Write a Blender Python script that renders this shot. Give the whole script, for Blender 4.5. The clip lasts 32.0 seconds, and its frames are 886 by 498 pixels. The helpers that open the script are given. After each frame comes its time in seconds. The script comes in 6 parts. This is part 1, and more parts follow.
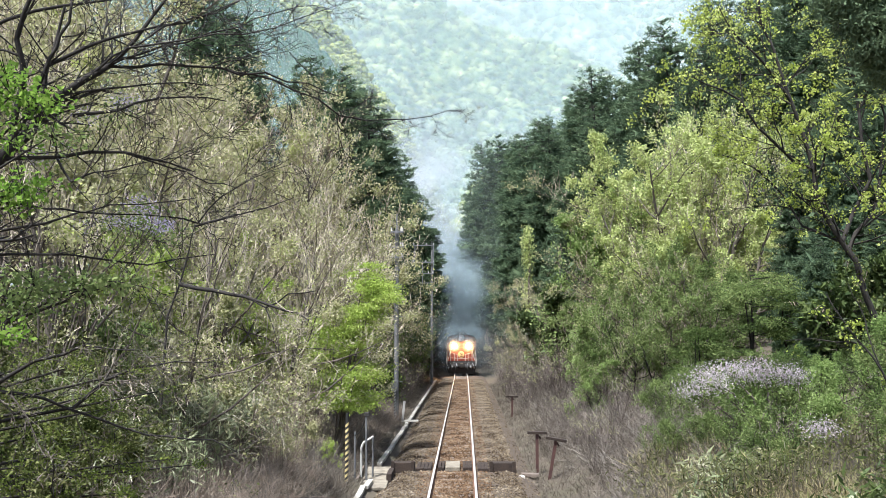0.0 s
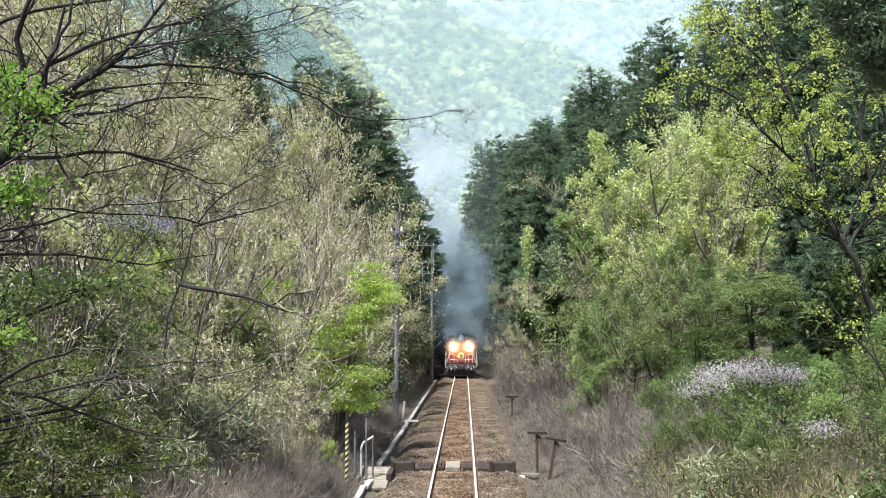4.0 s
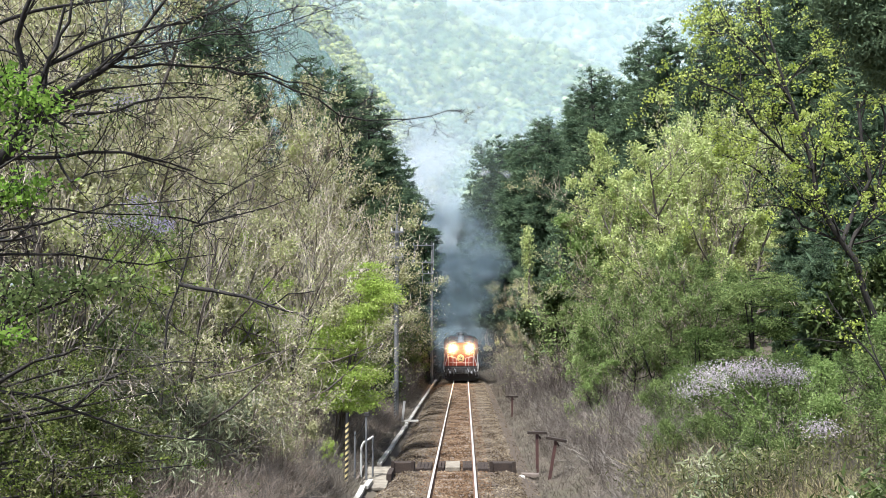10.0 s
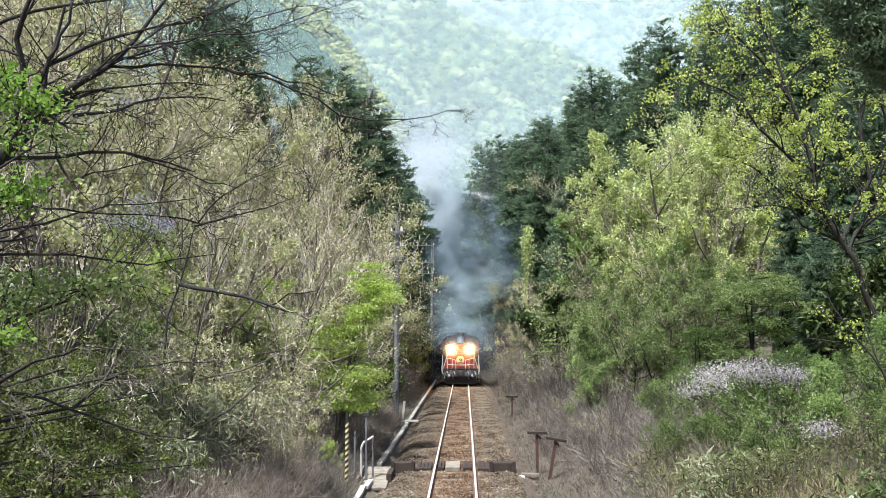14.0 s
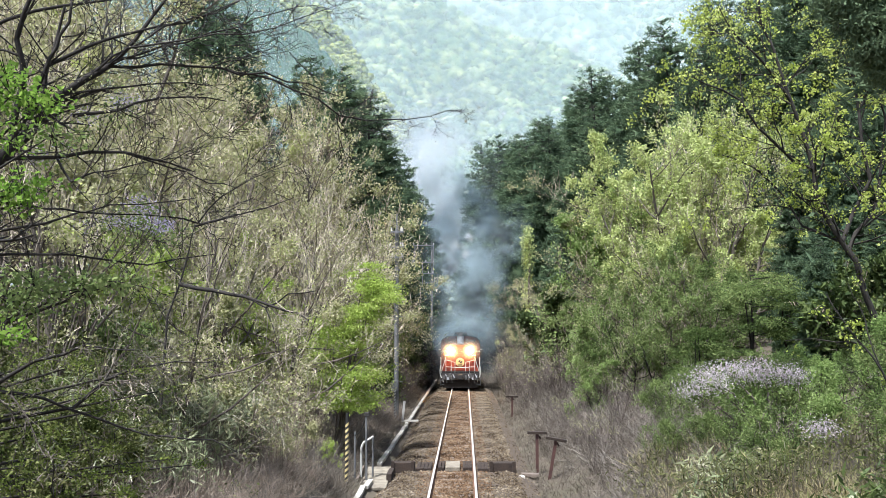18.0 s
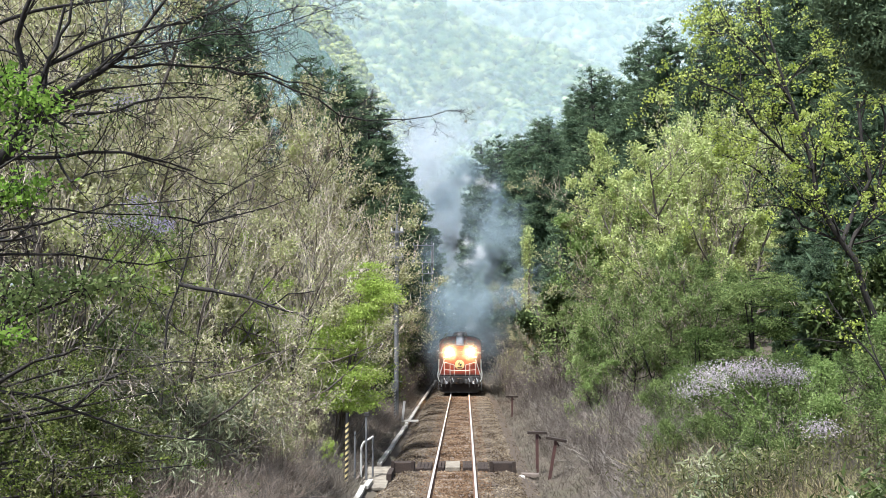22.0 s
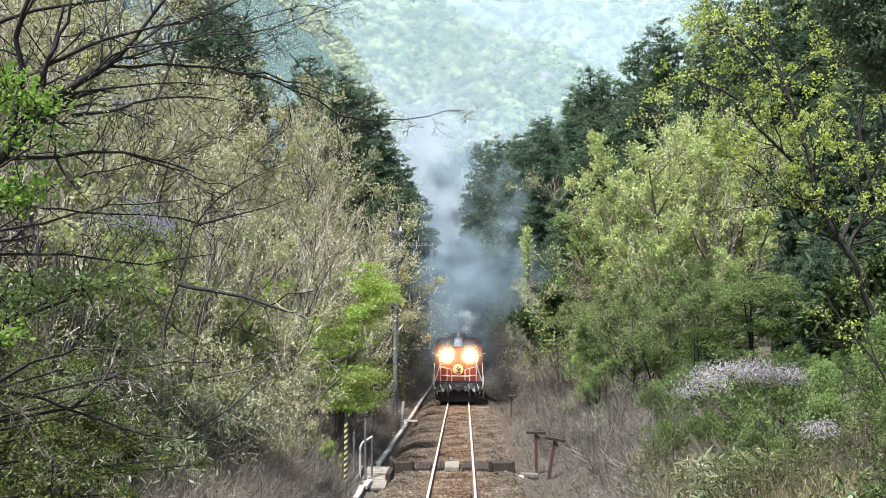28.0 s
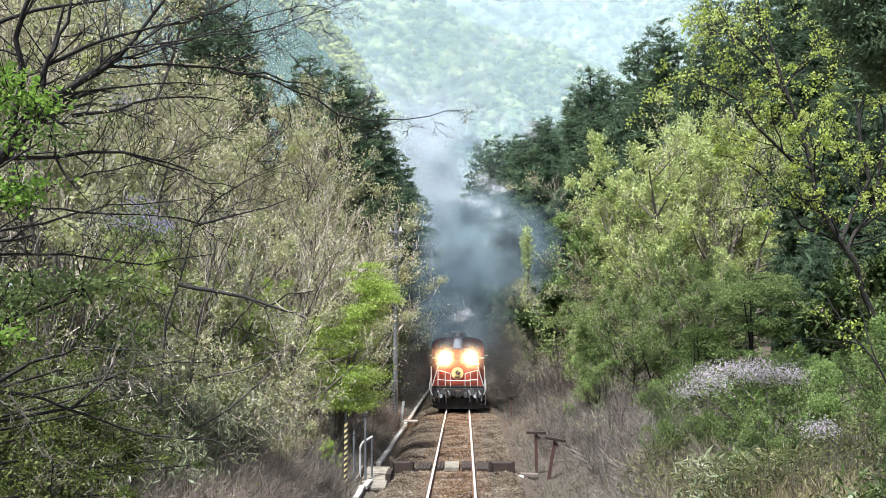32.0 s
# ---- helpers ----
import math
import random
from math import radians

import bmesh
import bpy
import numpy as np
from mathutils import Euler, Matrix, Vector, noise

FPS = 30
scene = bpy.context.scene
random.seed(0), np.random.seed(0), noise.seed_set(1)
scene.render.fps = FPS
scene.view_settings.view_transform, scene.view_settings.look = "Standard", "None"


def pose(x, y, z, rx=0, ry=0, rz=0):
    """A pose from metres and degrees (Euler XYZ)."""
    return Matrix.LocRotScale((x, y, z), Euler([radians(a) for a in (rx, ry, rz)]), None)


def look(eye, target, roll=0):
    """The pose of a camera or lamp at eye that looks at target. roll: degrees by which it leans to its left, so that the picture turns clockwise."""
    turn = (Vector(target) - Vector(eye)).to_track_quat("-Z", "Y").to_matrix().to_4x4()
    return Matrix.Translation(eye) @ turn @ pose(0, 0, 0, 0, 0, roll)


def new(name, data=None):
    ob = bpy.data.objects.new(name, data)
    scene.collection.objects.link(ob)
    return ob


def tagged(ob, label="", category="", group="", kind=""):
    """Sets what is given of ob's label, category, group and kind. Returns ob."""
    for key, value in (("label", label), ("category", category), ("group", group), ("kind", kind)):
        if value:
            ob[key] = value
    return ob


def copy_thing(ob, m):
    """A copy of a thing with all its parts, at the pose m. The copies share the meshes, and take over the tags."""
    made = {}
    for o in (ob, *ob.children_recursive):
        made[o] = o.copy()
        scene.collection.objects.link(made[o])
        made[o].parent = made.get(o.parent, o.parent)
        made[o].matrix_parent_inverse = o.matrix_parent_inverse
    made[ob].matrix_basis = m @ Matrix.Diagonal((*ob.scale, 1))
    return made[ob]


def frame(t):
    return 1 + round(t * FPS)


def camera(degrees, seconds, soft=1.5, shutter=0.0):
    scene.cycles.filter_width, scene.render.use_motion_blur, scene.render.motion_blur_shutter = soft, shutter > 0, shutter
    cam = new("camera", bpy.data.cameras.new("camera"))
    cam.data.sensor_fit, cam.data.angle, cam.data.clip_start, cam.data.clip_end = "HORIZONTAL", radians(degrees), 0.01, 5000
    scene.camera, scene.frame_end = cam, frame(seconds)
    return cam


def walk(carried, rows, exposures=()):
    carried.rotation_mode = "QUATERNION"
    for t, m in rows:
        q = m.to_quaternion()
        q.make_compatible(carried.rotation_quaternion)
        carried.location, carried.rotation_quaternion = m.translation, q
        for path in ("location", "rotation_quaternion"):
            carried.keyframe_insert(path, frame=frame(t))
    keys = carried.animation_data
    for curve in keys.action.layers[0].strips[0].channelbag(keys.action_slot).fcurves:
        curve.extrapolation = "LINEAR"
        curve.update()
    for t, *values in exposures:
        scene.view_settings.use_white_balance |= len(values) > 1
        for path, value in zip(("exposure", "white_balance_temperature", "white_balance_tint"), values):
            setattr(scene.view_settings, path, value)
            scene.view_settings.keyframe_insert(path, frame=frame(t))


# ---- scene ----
EYE = (0.29, 0.0, 4.5)
AIM = (-2.070, 99.663, 12.351)
cam = camera(52.21, 32.0, 0.75)


def turned(dx, dz):
    """The camera's pose with its aim moved sideways and upwards, metres at 100 m."""
    return look(EYE, (AIM[0] + dx, AIM[1], AIM[2] + dz))


walk(cam, [
    (0.0, turned(0, 0)), (27.0, turned(0, 0)), (27.5, turned(0.0, 0.02)), (28.0, turned(0.1, 0.0)),
    (28.5, turned(0.105, 0.08)), (29.0, turned(0.1, 0.085)), (29.5, turned(0.165, 0.0)), (30.0, turned(0.095, 0.0)),
    (30.5, turned(0.06, 0.0)), (31.0, turned(0.165, 0.08)), (31.5, turned(0.105, 0.085)), (32.0, turned(0.1, 0.0)),
], [(0.0, 1.14, 5890, 9.5), (32.0, 1.07, 5800, 9.5)])

# ---- light ----
SUN_EL, SUN_AZ = radians(65), radians(-150)
world = bpy.data.worlds.new("sky")
scene.world = world
world.use_nodes = True
wt = world.node_tree
sky = wt.nodes.new("ShaderNodeTexSky")
sky.sky_type, sky.sun_disc = "NISHITA", False
sky.sun_elevation, sky.sun_rotation = SUN_EL, SUN_AZ
sky.air_density, sky.dust_density, sky.ozone_density = 1.0, 4.0, 1.0
wt.nodes["Background"].inputs["Strength"].default_value = 0.104
wt.links.new(sky.outputs[0], wt.nodes["Background"].inputs["Color"])
sun_data = bpy.data.lights.new("sun", "SUN")
sun_data.energy, sun_data.angle, sun_data.color = 5.0, radians(1.5), (1.0, 0.97, 0.92)
sun = new("sun", sun_data)
sd = Vector((math.sin(SUN_AZ) * math.cos(SUN_EL), math.cos(SUN_AZ) * math.cos(SUN_EL), math.sin(SUN_EL)))
sun.matrix_basis = look(sd * 300, (0, 0, 0))
scene.cycles.transparent_max_bounces = 128


# ---- materials ----
def material(name):
    m = bpy.data.materials.new(name)
    m.use_nodes = True
    return m, m.node_tree.nodes, m.node_tree.links, m.node_tree.nodes["Principled BSDF"]


def ramp_node(n, stops):
    r = n.new("ShaderNodeValToRGB")
    el = r.color_ramp.elements
    while len(el) < len(stops):
        el.new(0.5)
    for e, (p, c) in zip(el, stops):
        e.position, e.color = p, (*c, 1)
    return r


def surface(name, colors, scale=4.0, rough=0.85, bump=0.3, fine=40.0, metal=0.0, stretch=(1, 1, 1), per_object=0.0):
    """A worn surface: colours spread by two scales of noise, with relief."""
    m, n, l, b = material(name)
    tc = n.new("ShaderNodeTexCoord")
    mp = n.new("ShaderNodeMapping")
    mp.inputs["Scale"].default_value = stretch
    l.new(tc.outputs["Object"], mp.inputs[0])
    a = n.new("ShaderNodeTexNoise")
    a.inputs["Scale"].default_value, a.inputs["Detail"].default_value = scale, 5
    f = n.new("ShaderNodeTexNoise")
    f.inputs["Scale"].default_value, f.inputs["Detail"].default_value = fine, 3
    for t in (a, f):
        l.new(mp.outputs[0], t.inputs["Vector"])
    mix = n.new("ShaderNodeMix")
    mix.inputs[0].default_value = 0.4
    l.new(a.outputs[0], mix.inputs[2])
    l.new(f.outputs[0], mix.inputs[3])
    fac = mix.outputs[0]
    if per_object:
        oi = n.new("ShaderNodeObjectInfo")
        ma = n.new("ShaderNodeMath")
        ma.operation = "MULTIPLY_ADD"
        ma.inputs[1].default_value, ma.inputs[2].default_value = per_object, -per_object / 2
        l.new(oi.outputs["Random"], ma.inputs[0])
        ad = n.new("ShaderNodeMath")
        l.new(fac, ad.inputs[0])
        l.new(ma.outputs[0], ad.inputs[1])
        fac = ad.outputs[0]
    k = len(colors)
    r = ramp_node(n, [(0.3 + 0.4 * i / max(1, k - 1), c) for i, c in enumerate(colors)])
    l.new(fac, r.inputs[0])
    l.new(r.outputs[0], b.inputs["Base Color"])
    b.inputs["Roughness"].default_value, b.inputs["Metallic"].default_value = rough, metal
    if bump:
        bp = n.new("ShaderNodeBump")
        bp.inputs["Strength"].default_value, bp.inputs["Distance"].default_value = bump, 0.02
        l.new(f.outputs[0], bp.inputs["Height"])
        l.new(bp.outputs[0], b.inputs["Normal"])
    return m


def foliage(name, colors, through_light=0.4, gloss=0.0, patch=0.7):
    """Leaves: each its own tint, with light passing through them."""
    m, n, l, b = material(name)
    n.remove(b)
    geo = n.new("ShaderNodeNewGeometry")
    oi = n.new("ShaderNodeObjectInfo")
    mul = n.new("ShaderNodeMath")
    mul.operation = "MULTIPLY_ADD"
    mul.inputs[1].default_value, mul.inputs[2].default_value = 0.25, -0.125
    l.new(oi.outputs["Random"], mul.inputs[0])
    add = n.new("ShaderNodeMath")
    l.new(geo.outputs["Random Per Island"], add.inputs[0])
    l.new(mul.outputs[0], add.inputs[1])
    tc = n.new("ShaderNodeTexCoord")
    ns = n.new("ShaderNodeTexNoise")
    ns.inputs["Scale"].default_value, ns.inputs["Detail"].default_value = patch, 2
    l.new(tc.outputs["Object"], ns.inputs["Vector"])
    mp = n.new("ShaderNodeMapRange")
    mp.inputs["From Min"].default_value, mp.inputs["From Max"].default_value = 0.3, 0.7
    l.new(ns.outputs[0], mp.inputs["Value"])
    both = n.new("ShaderNodeMix")
    both.inputs[0].default_value = 0.5
    l.new(add.outputs[0], both.inputs[2])
    l.new(mp.outputs[0], both.inputs[3])
    k = len(colors)
    r = ramp_node(n, [(0.1 + 0.8 * i / max(1, k - 1), c) for i, c in enumerate(colors)])
    l.new(both.outputs[0], r.inputs[0])
    d, t = n.new("ShaderNodeBsdfDiffuse"), n.new("ShaderNodeBsdfTranslucent")
    mx = n.new("ShaderNodeMixShader")
    mx.inputs[0].default_value = through_light
    l.new(r.outputs[0], d.inputs[0])
    l.new(r.outputs[0], t.inputs[0])
    l.new(d.outputs[0], mx.inputs[1])
    l.new(t.outputs[0], mx.inputs[2])
    out = mx.outputs[0]
    if gloss:
        g = n.new("ShaderNodeBsdfGlossy")
        g.inputs["Roughness"].default_value = 0.45
        m2 = n.new("ShaderNodeMixShader")
        m2.inputs[0].default_value = gloss
        l.new(out, m2.inputs[1])
        l.new(g.outputs[0], m2.inputs[2])
        out = m2.outputs[0]
    l.new(out, n["Material Output"].inputs["Surface"])
    return m


def glow(name, color, strength):
    m, n, l, b = material(name)
    b.inputs["Base Color"].default_value = (*color, 1)
    b.inputs["Emission Color"].default_value = (*color, 1)
    b.inputs["Emission Strength"].default_value = strength
    return m


def vapour(name, colors, density, grain=0.6, thin=0.25):
    """Smoke and haze: a thin veil that scatters light, thinner towards the rim of each flake."""
    m, n, l, b = material(name)
    n.remove(b)
    at = n.new("ShaderNodeAttribute")
    at.attribute_name = "soft_rim"
    tc = n.new("ShaderNodeTexCoord")
    ns = n.new("ShaderNodeTexNoise")
    ns.inputs["Scale"].default_value, ns.inputs["Detail"].default_value = grain, 3
    l.new(tc.outputs["Object"], ns.inputs["Vector"])
    rp = ramp_node(n, [(0.3, (thin,) * 3), (0.7, (1, 1, 1))])
    l.new(ns.outputs[0], rp.inputs[0])
    mu = n.new("ShaderNodeMath")
    mu.operation = "MULTIPLY"
    l.new(at.outputs["Fac"], mu.inputs[0])
    l.new(rp.outputs[0], mu.inputs[1])
    m3 = n.new("ShaderNodeMath")
    m3.operation = "MULTIPLY"
    m3.inputs[1].default_value = density
    l.new(mu.outputs[0], m3.inputs[0])
    cr = ramp_node(n, [(0.35, colors[0]), (0.65, colors[-1])])
    l.new(ns.outputs[0], cr.inputs[0])
    tr, d, t = n.new("ShaderNodeBsdfTransparent"), n.new("ShaderNodeBsdfDiffuse"), n.new("ShaderNodeBsdfTranslucent")
    l.new(cr.outputs[0], d.inputs[0])
    l.new(cr.outputs[0], t.inputs[0])
    a, o = n.new("ShaderNodeMixShader"), n.new("ShaderNodeMixShader")
    a.inputs[0].default_value = 0.5
    l.new(d.outputs[0], a.inputs[1])
    l.new(t.outputs[0], a.inputs[2])
    l.new(m3.outputs[0], o.inputs[0])
    l.new(tr.outputs[0], o.inputs[1])
    l.new(a.outputs[0], o.inputs[2])
    l.new(o.outputs[0], n["Material Output"].inputs["Surface"])
    return m


M_SOIL = surface("leaf_litter_soil", [(0.03, 0.024, 0.016), (0.075, 0.058, 0.04), (0.055, 0.056, 0.026)], 0.8, 0.95, 0.8, 14)
M_SLOPE = surface("wooded_slope", [(0.05, 0.07, 0.03), (0.09, 0.12, 0.05)], 0.05, 0.95, 0.5, 1)
M_BALLAST = surface("rusty_ballast", [(0.026, 0.018, 0.012), (0.06, 0.043, 0.029), (0.09, 0.07, 0.05)], 1.3, 0.95, 1.0, 22)
M_RAIL = surface("rail_steel", [(0.7, 0.62, 0.56), (0.88, 0.83, 0.78)], 3, 0.42, 0.03, 60, 0.6)
M_RAILSIDE = surface("rusty_rail_web", [(0.1, 0.05, 0.03), (0.2, 0.1, 0.06)], 3, 0.8, 0.3, 60)
M_SLEEPER = surface("weathered_sleeper", [(0.09, 0.07, 0.055), (0.2, 0.16, 0.13)], 3, 0.9, 0.6, 30, 0, (1, 8, 1))
M_CONCRETE = surface("pale_concrete", [(0.22, 0.2, 0.17), (0.37, 0.345, 0.3), (0.5, 0.48, 0.42)], 2.5, 0.85, 0.3, 30)
M_CONCRETE_DARK = surface("grey_concrete_pole", [(0.1, 0.1, 0.1), (0.18, 0.18, 0.175)], 2.5, 0.85, 0.2, 30)
M_SLABBROWN = surface("brown_stained_concrete", [(0.09, 0.075, 0.055), (0.19, 0.165, 0.125), (0.27, 0.24, 0.19)], 5, 0.9, 0.5, 30)
M_DARKWOOD = surface("creosoted_timber", [(0.012, 0.008, 0.006), (0.045, 0.029, 0.02)], 3, 0.95, 0.6, 30, 0, (1, 6, 1))
M_REDPAINT = surface("faded_red_brown_paint", [(0.034, 0.015, 0.012), (0.075, 0.03, 0.024)], 4, 0.7, 0.3, 40)
M_WHITE = surface("white_paint", [(0.34, 0.33, 0.3), (0.55, 0.54, 0.51)], 4, 0.5, 0.1, 40)
M_YELLOW = surface("yellow_paint", [(0.5, 0.4, 0.16), (0.66, 0.56, 0.3)], 4, 0.5, 0.1, 40)
M_BLACK = surface("black_paint", [(0.012, 0.012, 0.012), (0.03, 0.03, 0.03)], 4, 0.6, 0.1, 40)
M_STONE = foliage("ballast_stone", [(0.018, 0.013, 0.009), (0.058, 0.044, 0.029), (0.115, 0.091, 0.062), (0.2, 0.172, 0.132)], 0.0, 0, 1.2)
M_STONERUST = foliage("rust_stained_ballast_stone", [(0.018, 0.011, 0.007), (0.06, 0.037, 0.021), (0.118, 0.077, 0.047), (0.2, 0.15, 0.102)], 0.0, 0, 1.2)
M_PALEGREY = surface("pale_grey_paint", [(0.3, 0.31, 0.33), (0.4, 0.41, 0.43)], 3, 0.5, 0.1, 25)
M_REDLENS = surface("red_marker_glass", [(0.25, 0.01, 0.01), (0.3, 0.02, 0.01)], 3, 0.15, 0, 25)
M_GLASS = surface("dark_cab_glass", [(0.02, 0.025, 0.03), (0.05, 0.055, 0.06)], 2, 0.08, 0, 25)
M_STEEL = surface("galvanised_steel", [(0.14, 0.145, 0.15), (0.26, 0.265, 0.27)], 5, 0.5, 0.1, 40, 0.6)
M_LOCO = surface("orange_red_loco_paint", [(0.16, 0.026, 0.013), (0.31, 0.055, 0.024)], 1.5, 0.42, 0.08, 20)
M_LOCODARK = surface("grimy_underframe", [(0.008, 0.007, 0.006), (0.03, 0.026, 0.023)], 3, 0.75, 0.4, 25)
M_LOCOGREY = surface("grey_steel_fittings", [(0.025, 0.024, 0.023), (0.1, 0.098, 0.095)], 6, 0.7, 0.4, 25)
M_ROOF = surface("sooty_roof", [(0.02, 0.02, 0.022), (0.06, 0.06, 0.062)], 2, 0.7, 0.2, 25)
M_CREAM = surface("cream_white_stripe", [(0.34, 0.31, 0.24), (0.45, 0.42, 0.34)], 3, 0.5, 0.05, 25)
M_BADGE = surface("brass_yellow_badge", [(0.6, 0.45, 0.16), (0.75, 0.62, 0.3)], 6, 0.4, 0.05, 30)
M_LAMP = glow("headlamp_lens", (1.0, 0.52, 0.18), 300.0)
# Ring round the lens: the lamp's glare is put into its emission.
M_GLARERING = glow("amber_glare_ring", (1.0, 0.5, 0.16), 5.0)
M_BARK = surface("grey_brown_bark", [(0.06, 0.05, 0.04), (0.15, 0.125, 0.1)], 3, 0.95, 0.8, 25, 0, (1, 1, 0.25))
M_BARKDARK = surface("dark_brown_bark", [(0.009, 0.0075, 0.006), (0.028, 0.023, 0.018)], 3, 0.95, 0.8, 25, 0, (1, 1, 0.25))
M_TWIG = surface("pale_twigs", [(0.25, 0.213, 0.165), (0.5, 0.435, 0.34)], 1.2, 0.9, 0.2, 20)
M_TWIGBROWN = surface("brown_twigs", [(0.15, 0.115, 0.09), (0.31, 0.25, 0.195)], 1.2, 0.9, 0.2, 20)
M_TWIGDARK = surface("dull_brown_twigs", [(0.075, 0.06, 0.05), (0.17, 0.14, 0.118)], 1.2, 0.9, 0.2, 20)
M_BUD = foliage("olive_buds", [(0.17, 0.19, 0.07), (0.31, 0.315, 0.145), (0.49, 0.46, 0.3), (0.33, 0.38, 0.11)])
M_OLIVE = foliage("small_olive_leaves", [(0.022, 0.032, 0.01), (0.065, 0.083, 0.024), (0.15, 0.165, 0.058), (0.26, 0.25, 0.13)], 0.35)
M_LIME = foliage("lime_leaves", [(0.22, 0.32, 0.06), (0.36, 0.46, 0.1), (0.5, 0.58, 0.19)], 0.45)
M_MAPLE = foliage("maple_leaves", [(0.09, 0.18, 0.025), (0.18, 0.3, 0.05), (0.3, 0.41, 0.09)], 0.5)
M_YOUNG = foliage("yellow_green_leaves", [(0.22, 0.28, 0.075), (0.37, 0.43, 0.15), (0.51, 0.55, 0.25), (0.34, 0.42, 0.12)])
M_TUFT = foliage("yellow_green_tufts", [(0.26, 0.33, 0.06), (0.4, 0.47, 0.1), (0.55, 0.6, 0.22)], 0.5, 0, 2.0)
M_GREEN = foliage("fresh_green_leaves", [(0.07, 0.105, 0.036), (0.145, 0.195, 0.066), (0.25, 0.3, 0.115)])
# Dull green, darker than M_GREEN: shade is put into the leaf colour.
M_SHADELEAF = foliage("dull_green_shade_leaves", [(0.035, 0.06, 0.018), (0.08, 0.115, 0.035), (0.14, 0.18, 0.06)], 0.35)
M_FRESH = foliage("bright_green_leaves", [(0.12, 0.185, 0.055), (0.225, 0.31, 0.1), (0.35, 0.43, 0.18)], 0.45)
M_DARKLEAF = foliage("dark_evergreen_leaves", [(0.03, 0.05, 0.015), (0.07, 0.1, 0.03), (0.14, 0.18, 0.055)], 0.3, 0.02)
M_CEDAR = foliage("cedar_needles", [(0.055, 0.088, 0.054), (0.1, 0.145, 0.082), (0.155, 0.205, 0.108)], 0.25)
M_SASA = foliage("bamboo_grass_leaves", [(0.08, 0.115, 0.045), (0.23, 0.26, 0.13), (0.46, 0.45, 0.31)], 0.35, 0.03)
M_SASAOLIVE = foliage("mottled_bamboo_grass", [(0.03, 0.04, 0.014), (0.09, 0.1, 0.035), (0.2, 0.2, 0.09), (0.4, 0.37, 0.22)], 0.35)
M_DRY = foliage("dry_grass", [(0.066, 0.056, 0.045), (0.145, 0.125, 0.101), (0.255, 0.23, 0.19)], 0.3)
M_STRAWBROWN = foliage("tan_brown_stems", [(0.15, 0.118, 0.093), (0.3, 0.243, 0.19), (0.48, 0.41, 0.33)], 0.2)
M_OLIVELIGHT = foliage("yellow_olive_leaves", [(0.045, 0.07, 0.016), (0.12, 0.155, 0.034), (0.24, 0.27, 0.075)], 0.4, 0, 1.5)
M_STRAW = foliage("straw", [(0.2, 0.17, 0.09), (0.36, 0.31, 0.18), (0.5, 0.44, 0.28)], 0.3)
M_BRAMBLE = foliage("dead_brown_stems", [(0.07, 0.059, 0.051), (0.15, 0.128, 0.111), (0.25, 0.225, 0.193)], 0.1)
M_LILAC = foliage("lilac_flowers", [(0.26, 0.22, 0.36), (0.38, 0.33, 0.48), (0.5, 0.46, 0.58)], 0.4)
M_FLOWER = foliage("pale_lilac_flowers", [(0.34, 0.28, 0.33), (0.48, 0.42, 0.45), (0.62, 0.57, 0.57)], 0.4)
M_WOOD1 = foliage("hill_forest_mixed", [(0.015, 0.04, 0.03), (0.045, 0.085, 0.045), (0.12, 0.165, 0.068), (0.3, 0.34, 0.155)], 0.3, 0, 0.05)
M_WOOD2 = foliage("hill_forest_cedar", [(0.012, 0.034, 0.022), (0.022, 0.055, 0.032), (0.035, 0.075, 0.04)], 0.2, 0, 0.1)
M_WOOD3 = foliage("hill_forest_pale", [(0.1, 0.13, 0.04), (0.22, 0.26, 0.07), (0.36, 0.38, 0.12)], 0.3, 0, 0.12)
M_SMOKE = vapour("pale_diesel_smoke", [(0.33, 0.425, 0.46), (0.47, 0.57, 0.61)], 0.1, 0.5)
M_SMOKEDARK = vapour("grey_diesel_smoke", [(0.1, 0.148, 0.172), (0.225, 0.29, 0.325)], 0.17, 0.5)
M_SOOT = vapour("black_diesel_smoke", [(0.025, 0.026, 0.03), (0.075, 0.078, 0.085)], 0.36, 0.9, 0.1)
M_DUST = vapour("brown_dust", [(0.09, 0.075, 0.062), (0.17, 0.15, 0.128)], 0.07, 0.5)
# Veil added before the headlamps to imitate their bloom.
M_LAMPBLOOM = vapour("lamp_bloom_veil", [(0.85, 0.85, 0.85), (0.9, 0.9, 0.9)], 0.14, 0.8, 0.9)
M_STEAM = vapour("white_steam", [(0.82, 0.82, 0.82), (0.92, 0.92, 0.92)], 0.16)
M_DRIFT = vapour("thin_drifting_smoke", [(0.5, 0.55, 0.57), (0.62, 0.66, 0.68)], 0.24, 0.25)
# Pale see-through sheets that imitate haze over whatever stands behind them.
M_THINHAZE = vapour("cutting_haze_sheet", [(0.6, 0.68, 0.7), (0.66, 0.74, 0.76)], 0.05, 0.04, 0.6)
M_HAZE = vapour("valley_haze_sheet", [(0.7, 0.85, 0.87), (0.74, 0.88, 0.9)], 0.21, 0.012, 0.8)


